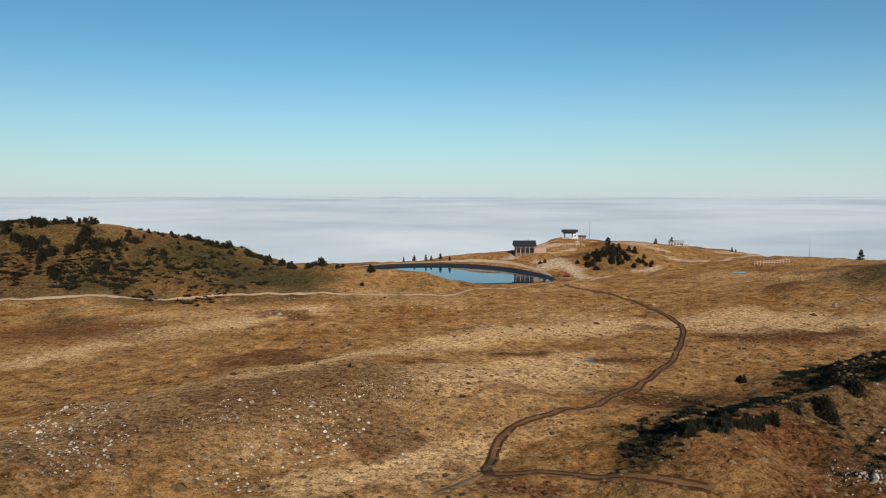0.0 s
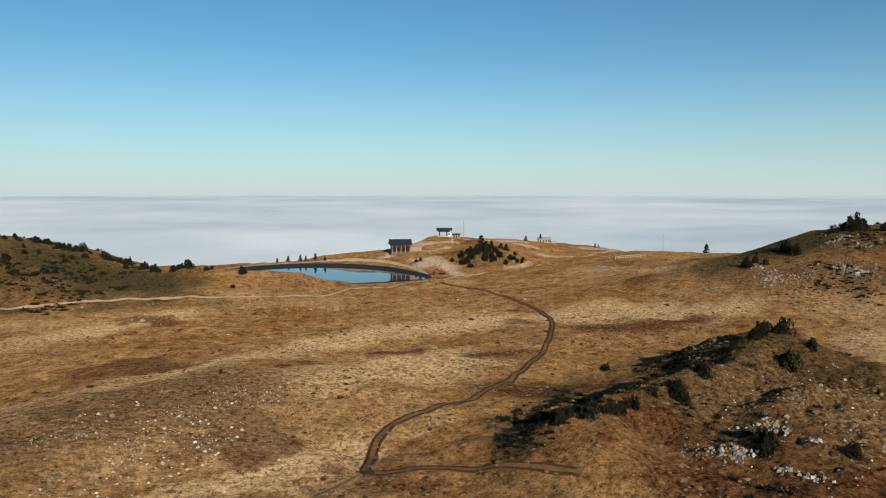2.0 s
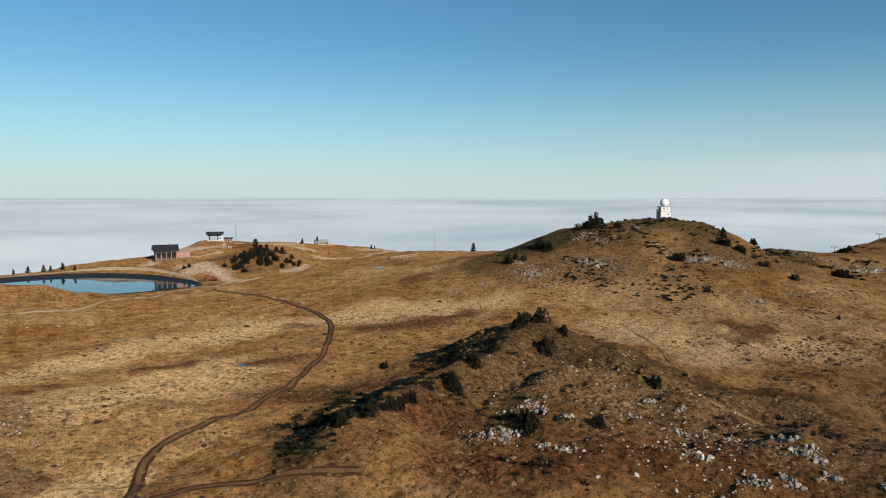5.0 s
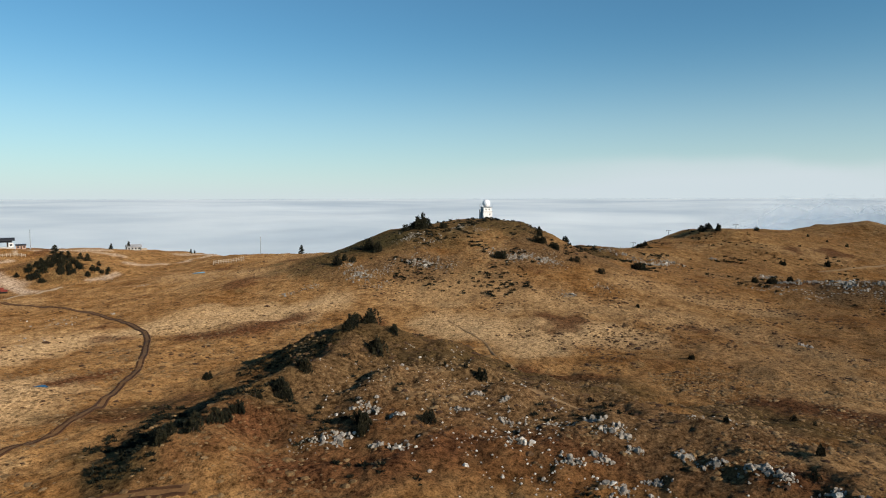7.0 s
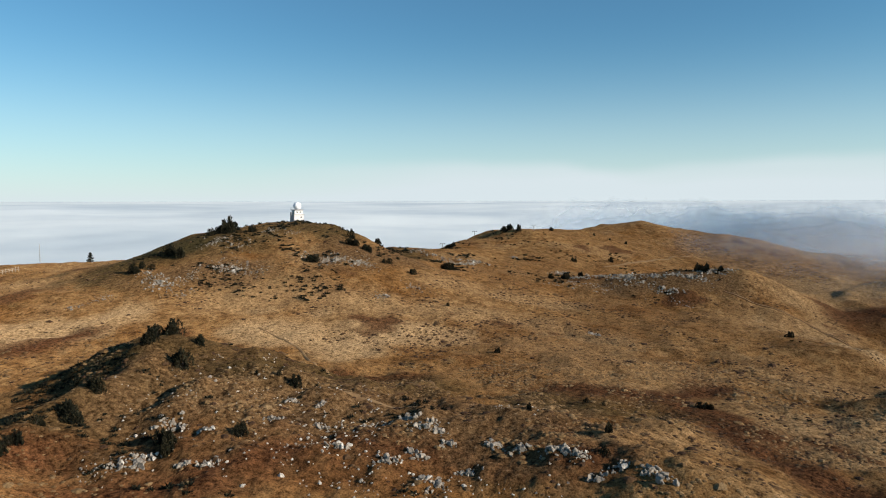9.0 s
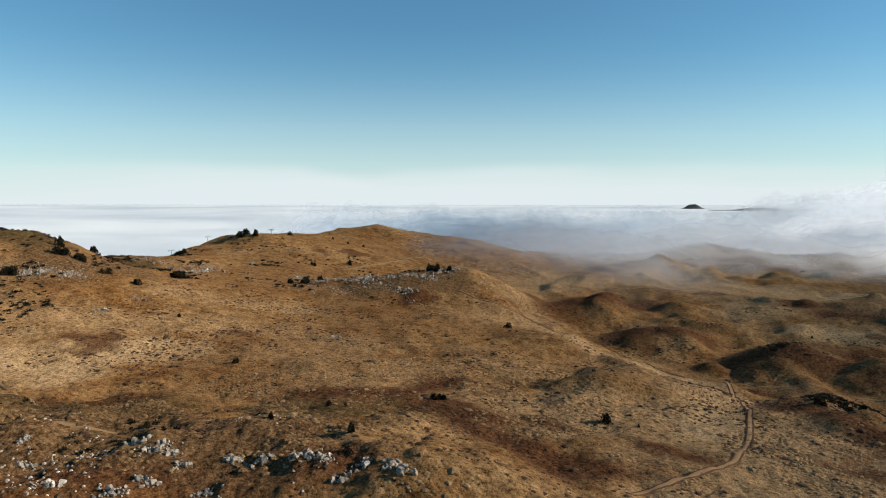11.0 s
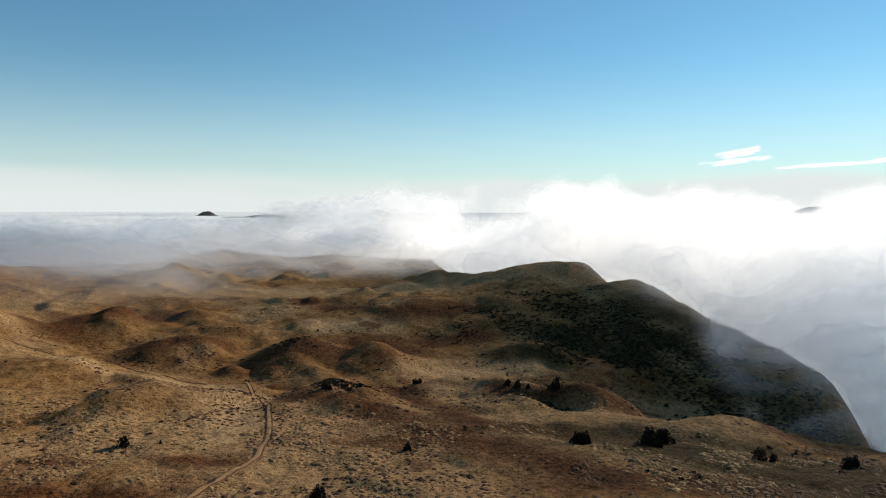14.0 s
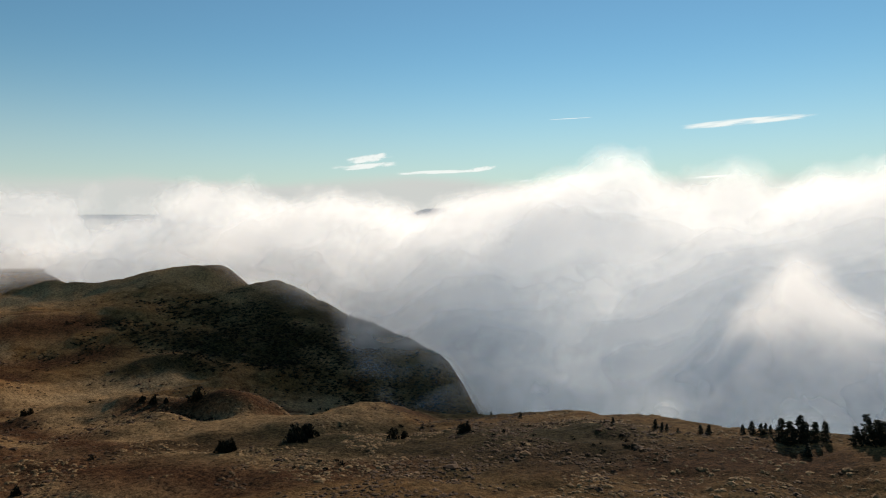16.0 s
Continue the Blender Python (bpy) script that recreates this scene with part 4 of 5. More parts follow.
def tris_mesh(name, verts, mat, corners=3):
    n = len(verts)
    me = bpy.data.meshes.new(name)
    me.from_pydata(verts.tolist(), [], np.arange(n).reshape(-1, corners).tolist())
    me.materials.append(mat)
    return me


# ---- plants ----
def sprays(points, outward, size, rng):
    """Small twig blades, each of two triangles, at the points."""
    n = len(points)
    side = np.cross(outward, rng.normal(size=(n, 3)))
    side /= np.linalg.norm(side, axis=1)[:, None] + 1e-9
    length, half = size * rng.uniform(0.6, 1.4, n)[:, None], size * rng.uniform(0.22, 0.42, n)[:, None]
    tip = points + outward * length
    return np.stack([points - side * half, points + side * half, tip + side * half * 0.3, tip - side * half * 0.3], 1).reshape(-1, 3)


def shrub_kind(seed):
    """A prickly juniper clump, one metre wide: stems and several leaning leafy heads."""
    rng = np.random.default_rng(seed)
    root = thing("juniper_shrub", 0, 0, 0, 0, "dark green juniper shrub on the dry slope", "shrub", "juniper shrubs")
    blades = []
    for k in range(rng.integers(5, 9)):
        a, lean = rng.uniform(0, 6.28), rng.uniform(0.0, 0.34)
        c, w, tall = np.array([math.cos(a) * lean, math.sin(a) * lean, 0.0]), rng.uniform(0.14, 0.26), rng.uniform(0.28, 0.62) * (1.15 - lean)
        n = 130
        u, phi, h = np.sqrt(rng.uniform(0, 1, n)), rng.uniform(0, 6.28, n), rng.uniform(-0.08, 1, n)
        rad = w * (1 - np.clip(h, 0, 1) ** 1.6 * 0.9) * (0.55 + 0.45 * u)
        p = c + np.stack([np.cos(phi) * rad, np.sin(phi) * rad, h * tall], -1)
        out = np.stack([np.cos(phi), np.sin(phi), rng.uniform(0.4, 1.5, n)], -1)
        blades.append(sprays(p, out / np.linalg.norm(out, axis=1)[:, None], 0.085, rng))
    part("stump", tube(0.07, 0.36, 0.02, 7, 0, 0, -0.08), BARK, root)
    crown = new("foliage", tris_mesh("foliage", np.concatenate(blades), JUNIPER, 4))
    crown.parent = root
    return root


def conifer_kind(seed):
    """A young spruce one metre tall: trunk and whorls of drooping boughs."""
    rng = np.random.default_rng(seed)
    root = thing("spruce_tree", 0, 0, 0, 0, "young dark spruce with a ragged crown", "tree", "spruces")
    part("trunk", tube(0.028, 0.95, 0.006, 7, 0, 0, -0.05), BARK, root)
    blades = []
    for level in np.linspace(0.04, 0.96, 17):
        reach = 0.27 * (1 - level) ** 0.85 + 0.02
        for k in range(rng.integers(6, 9)):
            a = rng.uniform(0, 6.28)
            n = int(6 + 12 * (1 - level))
            s = rng.uniform(0.1, 1, n) * rng.uniform(0.7, 1.15)
            p = np.stack([np.cos(a) * reach * s, np.sin(a) * reach * s, level - 0.06 * s + rng.normal(0, 0.012, n)], -1)
            p[:, :2] += rng.normal(0, 0.018, (n, 2))
            out = np.stack([np.cos(a) + rng.normal(0, 0.5, n), np.sin(a) + rng.normal(0, 0.5, n), rng.uniform(-0.3, 0.5, n)], -1)
            blades.append(sprays(p, out / np.linalg.norm(out, axis=1)[:, None], 0.062, rng))
    crown = new("crown", tris_mesh("crown", np.concatenate(blades), NEEDLES, 4))
    crown.parent = root
    return root


def set_plant(kind, x, y, wide, tall, turn):
    """A copy of the plant at its place and size."""
    made = copy_thing(kind, pose(x, y, ground(x, y) - 0.04 * tall, 0, 0, turn) @ Matrix.Diagonal((wide, wide, tall, 1)))
    return made


rng = random.Random(7)
for k in range(70):  # the left hill is strewn with more of them, densest to the west
    u = rng.random() ** 1.4
    SHRUBS["left hill"].append((-265 + 170 * u, rng.uniform(305, 350) + 40 * u, rng.uniform(2.2, 4.5)))
for k in range(16):
    u = rng.random()
    SHRUBS["left hill"].append((-235 + 135 * u, 366 + 24 * min(1, u * 1.6) + rng.uniform(-3, 3), rng.uniform(3.0, 6.0)))
shrubs, spruces = [shrub_kind(s) for s in (11, 12, 13, 14)], [conifer_kind(s) for s in (21, 22, 23, 24)]
for where, rows in SHRUBS.items():
    for x, y, w in rows:
        n = 1 if w < 4 else 2 if w < 8.5 else 4
        for k in range(n):
            a, off = rng.uniform(0, 6.28), 0 if n == 1 else w * rng.uniform(0.1, 0.42)
            size = w * {1: 1.05, 2: 0.68, 4: 0.5}[n] * rng.uniform(0.75, 1.2)
            ob = set_plant(rng.choice(shrubs), x + math.cos(a) * off, y + math.sin(a) * off, size, size * rng.uniform(0.95, 1.65), rng.uniform(0, 360))
            if where == "left hill":
                tagged(ob, "dark juniper shrub among others on the grassy hill")
for where, rows in CONIFERS.items():
    for x, y, w in rows:
        tall = w * (rng.uniform(0.8, 1.15) if where == "knoll" else rng.uniform(1.35, 1.8))
        set_plant(rng.choice(spruces), x, y, w * 1.9, tall, rng.uniform(0, 360))
for ob in shrubs + spruces:
    for child in list(ob.children):
        bpy.data.objects.remove(child)
    bpy.data.objects.remove(ob)


# ---- stones ----
def stone_mesh(seed):
    """A broken limestone block, half a metre in radius, flattened and cracked."""
    bm = bmesh.new()
    bmesh.ops.create_icosphere(bm, subdivisions=2, radius=0.5)
    r = random.Random(seed)
    cuts = [(Vector((r.gauss(0, 1), r.gauss(0, 1), r.gauss(0, 1))).normalized(), r.uniform(0.16, 0.36)) for _ in range(9)]
    for v in bm.verts:
        for n, d in cuts:
            over = v.co.dot(n) - d
            if over > 0:
                v.co -= n * over
        v.co *= 1 + 0.12 * noise.noise(v.co * 5 + Vector((seed, 0, 0)))
        v.co.z *= 0.8
    me = bpy.data.meshes.new("stone")
    bm.to_mesh(me)
    bm.free()
    me.materials.append(LIMESTONE)
    return me


STONES = [stone_mesh(s) for s in range(10)]


def outcrop(x, y, wide, label, spread=1.0, size=1.0):
    root = thing("limestone_outcrop", x, y, ground(x, y), 0, label, "rock outcrop", "limestone outcrops")
    n = int(min(56, 18 + wide * 4.2))
    run = rng.uniform(-0.5, 0.5)
    for k in range(n):
        across, along = rng.gauss(0, 0.25) * wide * spread, rng.gauss(0, 0.15) * wide * spread**2
        b = math.atan2(x, y)
        dx, dy = math.cos(b + run) * across + math.sin(b) * along, -math.sin(b + run) * across + math.cos(b) * along
        s = rng.uniform(0.45, 1.0) * (0.7 + 0.085 * wide) * (1.5 if k < 9 else 0.75) * size
        ob = new("stone", rng.choice(STONES))
        ob.parent = root
        z = ground(x + dx, y + dy) - ground(x, y)
        ob.matrix_basis = pose(dx, dy, z + 0.12 * s, rng.uniform(-30, 30), rng.uniform(-30, 30), rng.uniform(0, 360)) @ Matrix.Diagonal((s, s * rng.uniform(0.55, 1.0), s * rng.uniform(0.8, 1.6), 1))
    return root


for where, rows in OUTCROPS.items():
    for x, y, w in rows:
        outcrop(x, y, w, {"slope outcrop": "low band of weathered limestone across the grassy hillside", "knoll outcrop": "white jagged limestone outcrop on the heathy knoll", "ridge outcrop": "grey limestone ledge along the crest of the ridge", "hill outcrop": "pale limestone rocks breaking through the grassy hillside"}.get(where, "cluster of pale stones lying in the meadow grass"),
                *((1.9, 0.5) if where == "meadow outcrop" else (1.5, 0.7) if where == "slope outcrop" else (1.0, 1.0)))


def scatter(name, mat, count, areas, size, flat, seed, label, category, sides=6):
    """Many small mounds or stones spread over the ground, in clusters."""
    r = np.random.default_rng(seed)
    spots = []
    while len(spots) < count:
        x0, x1, y0, y1, keep = areas[r.integers(len(areas))]
        x, y = r.uniform(x0, x1, 4000), r.uniform(y0, y1, 4000)
        good = (rough(x, y, 16, 3, seed) + 0.5 * rough(x, y, 60, 2, seed + 7) > keep) & (np.hypot(x, y) > 85) & (shore_distance(x, y) > 6)
        spots += list(zip(x[good][:300], y[good][:300]))
    px, py = np.array(spots[:count]).T
    s = size * np.exp(r.normal(0, 0.4, count))
    turn, rings = r.uniform(0, 6.28, count), []
    a = turn[:, None] + np.arange(sides) * 2 * np.pi / sides
    ends = ground_all(px, py)
    for level, wide in ((-0.25, 1.0), (0.45, 0.72)):
        q = s[:, None] * wide * r.uniform(0.7, 1.25, a.shape)
        rings.append(np.stack([px[:, None] + np.cos(a) * q, py[:, None] + np.sin(a) * q, ends[:, None] + level * (s * flat)[:, None] * r.uniform(0.7, 1.3, a.shape)], -1))
    tip = np.stack([px + r.normal(0, 0.1, count) * s, py + r.normal(0, 0.1, count) * s, ends + s * flat * r.uniform(0.8, 1.1, count)], -1)
    verts = np.concatenate(rings + [tip[:, None]], 1).reshape(-1, 3).tolist()
    k = np.arange(sides)
    n = (k + 1) % sides
    base = (np.arange(count) * (2 * sides + 1))[:, None, None]
    faces = (base + np.stack([k, n, sides + n, sides + k], -1)).reshape(-1, 4).tolist()
    faces += (base + np.stack([sides + k, sides + n, 0 * k + 2 * sides], -1)).reshape(-1, 3).tolist()
    me = bpy.data.meshes.new(name)
    me.from_pydata(verts, [], faces)
    me.materials.append(mat)
    return tagged(new(name, me), label, category, kind="stuff")


NEAR = [(-110, 150, 90, 260, 0.2), (90, 260, -60, 160, 0.2), (40, 220, -190, -40, 0.25), (-20, 120, -230, -90, 0.2)]
FAR = [(-240, 260, 230, 480, 0.25), (180, 420, -120, 300, 0.25), (220, 480, -330, -60, 0.3)]
scatter("heather_tussocks", HEATHER, 11000, NEAR, 0.42, 0.42, 201, "low dark tufts of dry heather", "heather")
scatter("far_heather_tussocks", HEATHER, 7000, FAR, 0.5, 0.45, 202, "dark heather clumps on the far slopes", "heather")
scatter("grass_tussocks", TUSSOCK, 16000, NEAR, 0.42, 0.38, 203, "bleached tussocks of dry mountain grass", "grass")
scatter("loose_stones", LIMESTONE, 1300, [(-85, -5, 105, 185, 0.35), (75, 135, 55, 135, 0.3), (85, 130, 20, 90, 0.3)], 0.21, 0.8, 204, "loose pale stones strewn on the slope", "stones", 5)
scatter("far_stones", LIMESTONE, 420, [(180, 300, 190, 290, 0.5), (360, 430, 60, 160, 0.4), (-130, 120, 240, 330, 0.8)], 0.36, 0.7, 205, "pale stones on the far hillside", "stones", 5)


def thicket(name, count, areas, size, seed, label, lines=()):
    """Low juniper, and dark growth for the hill's shade, in clumps of many small twigs."""
    r = np.random.default_rng(seed)
    made, found = [], 0
    while found < count:
        x0, x1, y0, y1, keep = areas[r.integers(len(areas))]
        x, y = r.uniform(x0, x1, 1500), r.uniform(y0, y1, 1500)
        good = (rough(x, y, 22, 4, seed) > keep) & (shore_distance(x, y) > 8)
        if lines:
            good &= cover(lines, x, y) > r.uniform(0.25, 0.8, x.shape)
        for px, py in zip(x[good][:60], y[good][:60]):
            s = size * math.exp(min(r.normal(0, 0.4), 0.5))
            n = 34
            phi, up = r.uniform(0, 6.28, n), r.uniform(0, 1, n)
            out = np.stack([np.cos(phi) * (1 - up * 0.6), np.sin(phi) * (1 - up * 0.6), 0.25 + up], -1)
            out /= np.linalg.norm(out, axis=1)[:, None]
            p = np.array([px, py, ground(px, py)]) + out * s * np.array([1.0, 1.0, 0.42]) * r.uniform(0.2, 0.8, n)[:, None]
            made.append(sprays(p, out, s * 0.42, r))
            found += 1
    return tagged(new(name, tris_mesh(name, np.concatenate(made), JUNIPER, 4)), label, "juniper", kind="stuff")


thicket("juniper_patches", 1700, [(-270, -90, 300, 410, 0.05), (-260, -150, 310, 380, -0.2)], 1.4, 206, "low juniper patches on the grassy hill")
thicket("hill_juniper", 1300, [(195, 330, 240, 300, 0.0), (330, 440, 180, 290, 0.2), (200, 320, 190, 275, 0.15), (360, 520, 50, 260, 0.3)], 1.0, 207, "low juniper patches below the hilltop")
# Twigs added to darken the hill's flank, which lies in shade.
thicket("dwarf_pine", 3600, [(150, 420, -400, -230, -0.9)], 0.9, 208, "dark low twigs standing in for shade on the hillside", FLANK_SHADE)
thicket("low_juniper", 240, [(60, 140, 60, 170, 0.35), (40, 170, -210, -90, 0.5), (190, 350, -190, 20, 0.6)], 0.7, 209, "scattered low juniper among the heath")

# Juniper of the far slope; its outer strip is added to darken the shadow.
thicket("knoll_juniper", 520, [(30, 125, 105, 175, 0.05)], 0.7, 210, "dark juniper along the knoll, spread wider to deepen its shade", [(7, [(108, 160, 0), (96, 153, 0), (78, 143, 0), (60, 133, 0), (44, 122, 0)]), (9, [(112, 176, 0), (92, 166, 0), (72, 154, 0), (52, 140, 0)]), (8, [(112, 158, 0), (118, 140, 0)])])
thicket("mound_juniper", 700, [(80, 140, -190, -60, 0.0), (180, 260, -190, -80, 0.1), (280, 420, -250, -30, 0.25)], 0.75, 211, "dark low juniper on the small mounds", [(16, [(226, -157, 0), (190, -181, 0)]), (14, [(251, -94, 0), (239, -108, 0)]), (18, [(316, -140, 0), (335, -110, 0)]), (16, [(374, -232, 0), (348, -197, 0)])])

# ---- buildings ----
def window(parent, x, y, z, w, h, depth=0.1):
    """A window in a wall that faces -y: frame, pane."""
    frame_part = part("window", boxed(x - w / 2, x + w / 2, y - depth, y + 0.05, z, z + h, bevel=0.02), DARK_WOOD, parent)
    part("pane", boxed(x - w / 2 + 0.12, x + w / 2 - 0.12, y - depth - 0.03, y - depth + 0.02, z + 0.12, z + h - 0.12, bevel=0.01), GLASS, frame_part)


def gable(length, depth, z, rise, over, thick=0.3):
    """A ridged roof along x."""
    bm = bmesh.new()
    x, y = length / 2 + over, depth / 2 + over
    low = z - rise * over / (depth / 2)
    prof = [(-y, low), (0, z + rise), (y, low), (y, low - thick), (0, z + rise - thick), (-y, low - thick)]
    ends = [[bm.verts.new((sx, py, pz)) for py, pz in prof] for sx in (-x, x)]
    for k in range(6):
        n = (k + 1) % 6
        bm.faces.new((ends[0][k], ends[0][n], ends[1][n], ends[1][k]))
    for e in ends:
        bm.faces.new((e[0], e[1], e[4], e[5]))
        bm.faces.new((e[1], e[2], e[3], e[4]))
    bmesh.ops.recalc_face_normals(bm, faces=bm.faces)
    return bm


def gable_wall(length, depth, z0, z, rise):
    """Walls with gables up to the roof."""
    bm = bmesh.new()
    prof = [(-depth / 2, z0), (-depth / 2, z), (0, z + rise - 0.2), (depth / 2, z), (depth / 2, z0)]
    ends = [[bm.verts.new((sx, py, pz)) for py, pz in prof] for sx in (-length / 2, length / 2)]
    for k in range(5):
        n = (k + 1) % 5
        bm.faces.new((ends[0][k], ends[0][n], ends[1][n], ends[1][k]))
    for e in ends:
        bm.faces.new(e)
    bmesh.ops.recalc_face_normals(bm, faces=bm.faces)
    return bm


def lodge(x, y, z, turn):
    root = thing("mountain_lodge", x, y, z, turn, "two-storey lodge with black pitched roof and reddish annexe", "lodge")
    part("plinth", boxed(-6.0, 13, -3.8, 4.6, -8, 0.0, bevel=0.1), STONEWORK, root)
    part("lower_wall", boxed(-5.6, 5.6, -3.6, 4.0, 0, 2.9), DARK_WOOD, root)
    part("upper_wall", gable_wall(11.4, 8, 2.9, 5.4, 2.6), DARK_WOOD, root)
    part("roof", gable(11.8, 8.4, 5.4, 2.7, 1.0), DARK_ROOF, root, "black metal roof")
    part("balcony", boxed(-5.8, 5.8, -5.4, -4.0, 2.75, 2.95), DARK_WOOD, root)
    for k in range(5):
        px = -5.4 + k * 2.7
        part("pillar", boxed(px - 0.2, px + 0.2, -5.3, -4.9, -1.5, 2.75), BRICKY, root, "reddish timber pillar")
        part("rail_post", boxed(px - 0.07, px + 0.07, -5.4, -5.26, 2.95, 3.9, bevel=0.01), PALE_WOOD, root)
    part("handrail", boxed(-5.8, 5.8, -5.42, -5.28, 3.9, 4.0, bevel=0.01), PALE_WOOD, root)
    for k in range(4):
        window(root, -4.0 + k * 2.7, -4.02, 3.1, 1.7, 1.9)
        window(root, -4.0 + k * 2.7, -3.62, 0.5, 1.8, 1.9)
    annexe = part("annexe", gable_wall(7.4, 6.4, 0, 3.8, 1.3), BRICKY, root, "reddish clad annexe")
    annexe.location = (9.3, 0.6, 0)
    cap = part("annexe_roof", gable(7.6, 6.6, 3.8, 1.4, 0.5, 0.2), BRICKY, root)
    cap.location = (9.3, 0.6, 0)
    part("chimney", boxed(2.0, 2.7, 0.4, 1.1, 6.6, 9.0), CONCRETE, root)
    root.scale = (1.22, 1.2, 1.12)
    return root


def lift_station(x, y, z, turn):
    root = thing("lift_station", x, y, z, turn, "chairlift top station with dark curved canopy roof", "lift station")
    n = 14
    bm = bmesh.new()
    arcs = []
    for k in range(n + 1):
        a = math.pi * (0.1 + 0.8 * k / n)
        yy, zz = -math.cos(a) * 3.8, 3.5 + math.sin(a) * 3.1
        arcs.append([bm.verts.new((sx, yy, zz)) for sx in (-6.4, -5.6, 5.2, 6.6)])
    for p, q in zip(arcs[:-1], arcs[1:]):
        for k in range(3):
            bm.faces.new((p[k], p[k + 1], q[k + 1], q[k]))
    for side in (0, 3):
        bm.faces.new([p[side] for p in arcs])
    bm.faces.new(arcs[0] + arcs[-1][::-1])
    bmesh.ops.recalc_face_normals(bm, faces=bm.faces)
    part("canopy", bm, DARK_ROOF, root, "dark curved canopy")
    part("machine_frame", boxed(-5.4, 5.0, -2.4, 2.4, 3.3, 4.6), DARK_ROOF, root)
    for px in (-3.9, 2.2):
        part("column", boxed(px - 0.5, px + 0.5, -0.7, 0.7, -2, 4.3), DARK_WOOD, root)
    part("cabin", boxed(2.9, 5.6, -1.6, 1.8, -2, 2.9), WHITE_WALL, root, "white rendered cabin")
    window(root, 4.2, -1.6, 0.9, 1.5, 1.2)
    part("platform", boxed(-5.6, 6.2, -2.6, 2.6, -2, 0.15), CONCRETE, root)
    part("bullwheel", tube(2.0, 0.25, sides=24, x=-3.9, z=3.6), STEEL, root)
    return root


def kiosk(x, y, z, turn):
    root = thing("lift_hut", x, y, z, turn, "small brown operator hut beside the lift station", "hut")
    part("wall", boxed(-3, 3, -1.8, 1.8, -2, 2.8), BRICKY, root)
    part("roof", gable(6, 3.8, 2.8, 0.7, 0.4, 0.2), DARK_ROOF, root)
    part("door", boxed(-0.2, 0.7, -1.87, -1.75, 0, 2.05), DARK_WOOD, root)
    window(root, -1.7, -1.8, 0.9, 1.3, 1.1)
    window(root, 1.9, -1.8, 0.9, 1.1, 1.1)
    return root


def white_house(x, y, z, turn):
    root = thing("mountain_hut", x, y, z, turn, "pale low mountain hut with flat grey roof", "hut")
    part("wall", boxed(-5.2, 5.2, -3, 3, -2, 3.0), CONCRETE, root)
    part("roof", gable(10.4, 6.2, 3.0, 1.6, 0.5, 0.25), GREY_WALL, root)
    part("porch", boxed(5.2, 9.4, -2.4, 1.6, -2, 1.1), PALE_WOOD, root)
    for k in range(4):
        window(root, -3.9 + k * 2.4, -3.0, 0.8, 1.2, 1.3)
    part("door", boxed(4.2, 5.0, -3.08, -2.95, 0, 2.05), DARK_WOOD, root)
    return root


def radar(x, y, z, turn):
    root = thing("radar_station", x, y, z, turn, "white weather radar tower with a round radome", "radar station")
    part("lower_storey", boxed(-3.9, 3.9, -3.9, 3.9, -3, 3.0), WHITE_WALL, root)
    part("ledge", boxed(-4.5, 4.5, -4.5, 4.5, 3.0, 3.3), CONCRETE, root)
    part("upper_storey", boxed(-3.5, 3.5, -3.5, 3.5, 3.3, 6.0), WHITE_WALL, root)
    part("roof_deck", boxed(-4.3, 4.3, -4.3, 4.3, 6.0, 6.35), GREY_WALL, root)
    bm = bmesh.new()
    bmesh.ops.create_icosphere(bm, subdivisions=3, radius=3.3)
    for v in bm.verts:
        v.co.z = max(v.co.z, -2.6) * 0.8 + 8.5
    part("radome", bm, RADOME, root, "white panelled radome")
    part("collar", tube(2.0, 0.6, sides=24, z=6.3), STEEL, root)
    window(root, 1.8, -3.9, 0.9, 0.9, 1.0)
    for k in range(2):
        window(root, -1.4 + k * 2.8, -3.5, 4.3, 0.9, 0.8)
    part("stair_tower", boxed(-5.6, -3.9, -1.2, 1.6, -3, 4.6), GREY_WALL, root)
    for sx in (-4.2, 4.2):
        for sy in (-4.2, 0.0, 4.2):
            part("rail_post", boxed(sx - 0.05, sx + 0.05, sy - 0.05, sy + 0.05, 6.35, 7.4, bevel=0.01), STEEL, root)
        part("guard_rail", boxed(sx - 0.05, sx + 0.05, -4.2, 4.2, 7.35, 7.45, bevel=0.01), STEEL, root)
    part("antenna", tube(0.06, 3.2, 0.03, 6, -4.9, 0.2, 4.6), STEEL, root)
    root.scale = (0.72, 0.72, 0.92)
    return root


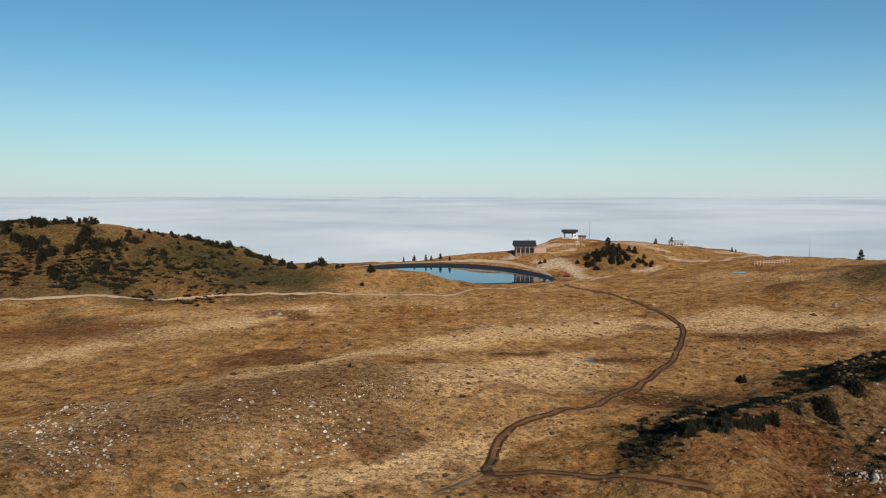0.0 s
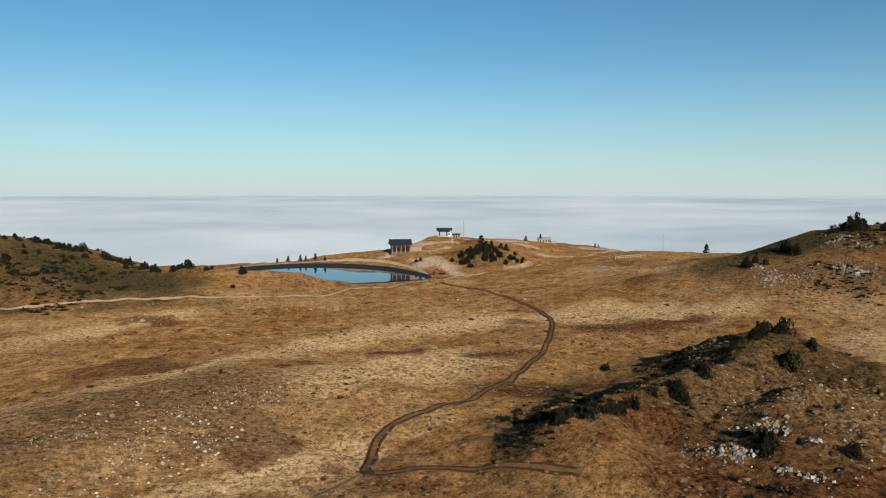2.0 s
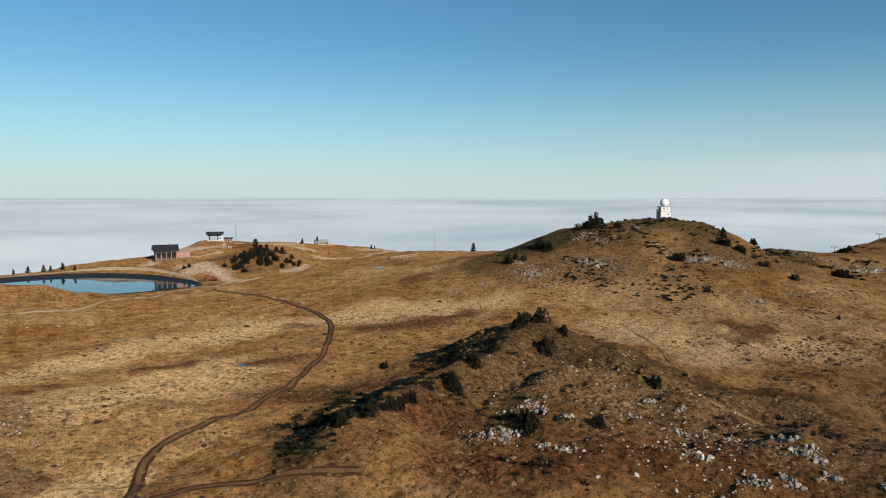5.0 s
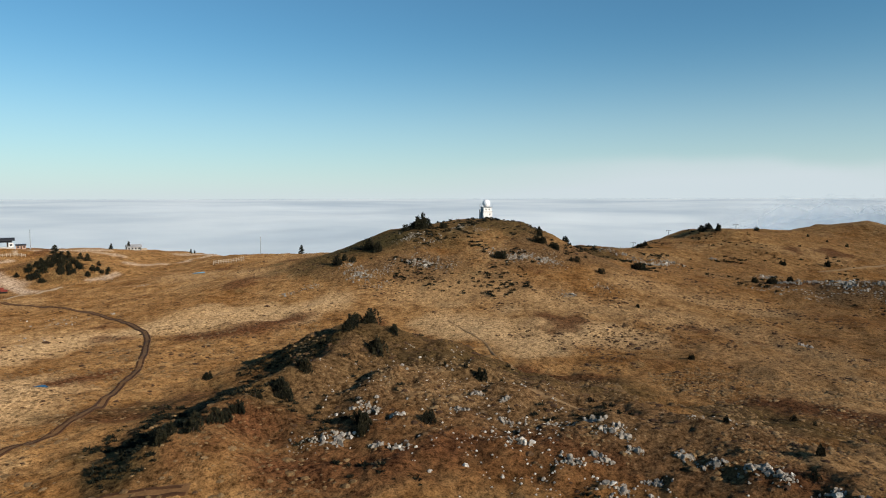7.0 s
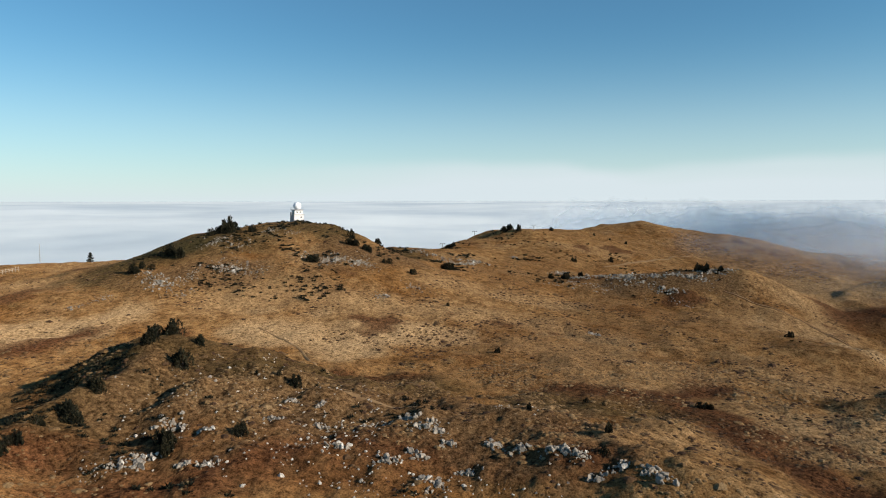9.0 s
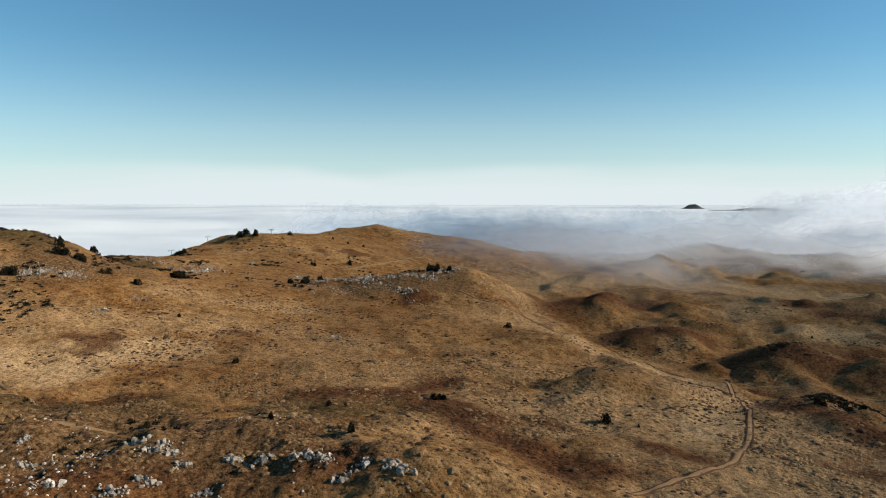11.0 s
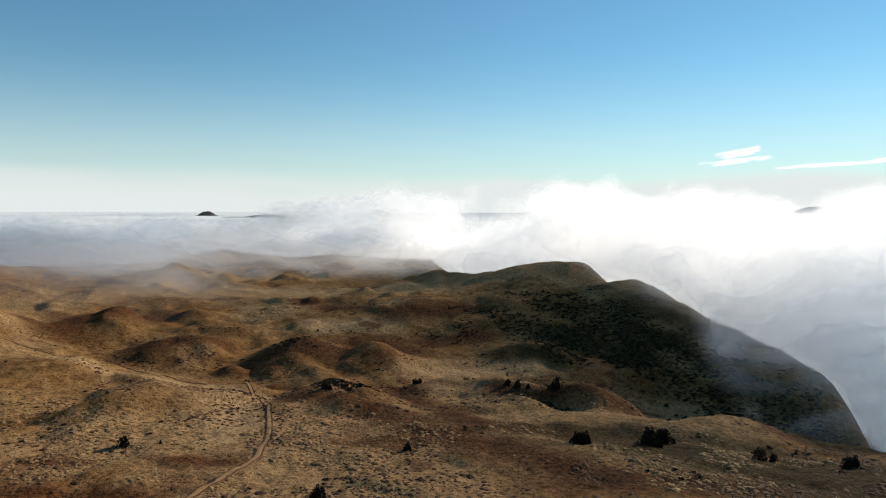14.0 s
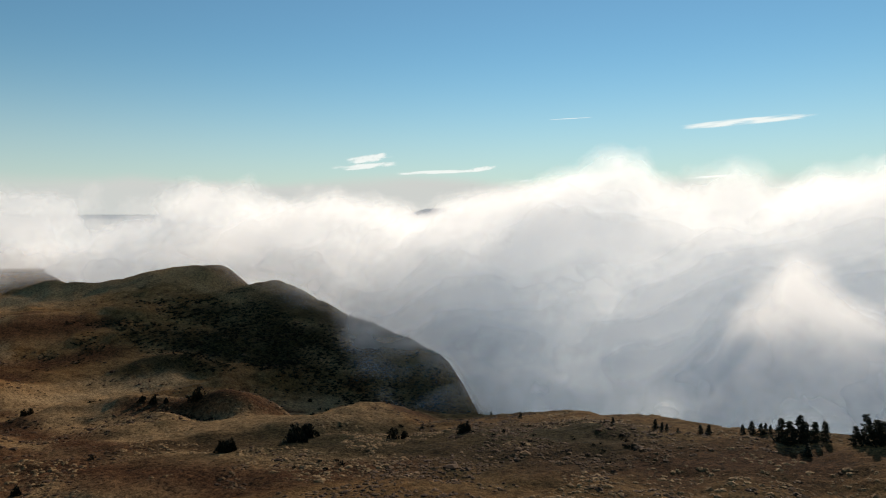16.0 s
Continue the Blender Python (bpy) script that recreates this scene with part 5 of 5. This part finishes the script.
def snow_fence(ax, ay, bx, by, n, tall, label):
    root = thing("snow_fence", ax, ay, ground(ax, ay), 0, label, "fence", "snow fences")
    for k in range(n):
        px, py = (bx - ax) * k / (n - 1), (by - ay) * k / (n - 1)
        z = ground(ax + px, ay + py) - ground(ax, ay)
        part("post", boxed(px - 0.13, px + 0.13, py - 0.13, py + 0.13, z - 0.4, z + tall, bevel=0.02), PALE_WOOD, root)
    turn = math.atan2(by - ay, bx - ax)
    for k in range(n - 1):
        px, py = (bx - ax) * (k + 0.5) / (n - 1), (by - ay) * (k + 0.5) / (n - 1)
        half = math.hypot(bx - ax, by - ay) / (n - 1) / 2
        za, zb = (ground(ax + (bx - ax) * q / (n - 1), ay + (by - ay) * q / (n - 1)) - ground(ax, ay) for q in (k, k + 1))
        for h in (0.45, 0.8):
            slat = part("rail", boxed(-half, half, -0.05, 0.05, -0.14, 0.14, bevel=0.01), PALE_WOOD, root)
            slat.matrix_basis = pose(px, py, (za + zb) / 2 + tall * h, 0, -math.degrees(math.atan2(zb - za, 2 * half)), math.degrees(turn))
    return root


def excavator(x, y, z, turn):
    root = thing("excavator", x, y, z, turn, "small red digger parked on the bare earth", "digger")
    for sy in (-1.0, 1.0):
        part("track", boxed(-1.8, 1.8, sy - 0.3, sy + 0.3, 0, 0.8, bevel=0.25), RUBBER, root)
    part("body", boxed(-1.9, 1.3, -1.2, 1.2, 0.85, 1.9, bevel=0.15), RED_PAINT, root)
    cab = part("cab", boxed(0.0, 1.4, -1.1, 0.1, 1.7, 3.0, bevel=0.12), RED_PAINT, root)
    part("cab_window", boxed(0.2, 1.42, -1.13, -0.1, 2.1, 2.8, bevel=0.02), GLASS, cab)
    boom = part("boom", boxed(0, 3.6, -0.2, 0.2, -0.25, 0.25, bevel=0.05), RED_PAINT, root)
    boom.matrix_basis = pose(1.0, 0.5, 1.6, 0, -38, 0)
    arm = part("arm", boxed(0, 2.6, -0.16, 0.16, -0.2, 0.2, bevel=0.05), RED_PAINT, root)
    arm.matrix_basis = pose(3.8, 0.5, 3.8, 0, 62, 0)
    part("bucket", boxed(4.5, 5.4, 0.0, 1.0, 0.9, 1.7, bevel=0.2), RUBBER, root)
    return root


def pylon(x, y, tall, label, arms=True):
    root = thing("lift_pylon", x, y, ground(x, y), math.degrees(-math.atan2(x, y)), label, "pylon", "lift pylons")
    part("mast", tube(0.3, tall + 1, 0.22, 10, z=-1), STEEL, root)
    if arms:
        part("cross_arm", boxed(-1.9, 1.9, -0.15, 0.15, tall - 0.3, tall, bevel=0.03), STEEL, root)
        for sx in (-1.7, 1.7):
            part("sheave", boxed(sx - 0.2, sx + 0.2, -0.9, 0.9, tall - 0.75, tall - 0.35, bevel=0.05), DARK_ROOF, root)
    return root


def facing(x, y):
    return -math.degrees(math.atan2(x, y))


lodge(60.5, 506, 8.3, facing(60.5, 506) + 6)
lift_station(102.5, 552, ground(102.5, 552) + 0.6, facing(102.5, 552))
kiosk(113.5, 556, ground(113.5, 556), facing(113.5, 556))
white_house(190, 555, ground(190, 555), facing(190, 555) + 12)
radar(300, 280, ground(300, 280) + 1.2, facing(300, 280) + 20)
snow_fence(80, 530, 110, 527, 15, 2.2, "pale wooden slatted snow fence along the terrace")
snow_fence(192, 418, 209, 410, 13, 2.7, "weathered pale snow fence across the saddle")
excavator(77, 421, ground(77, 421), 160)
pylon(119.5, 556, 14, "slim steel mast beside the lift hut", False)
pylon(266, 493, 14, "slim steel mast on the far saddle", False)
for px, py, tall in ((499, 269, 4.2), (452, 272, 4.2), (504, 218, 4)):
    pylon(px, py, tall, "steel ski-lift pylon with cross-arm on the ridge")
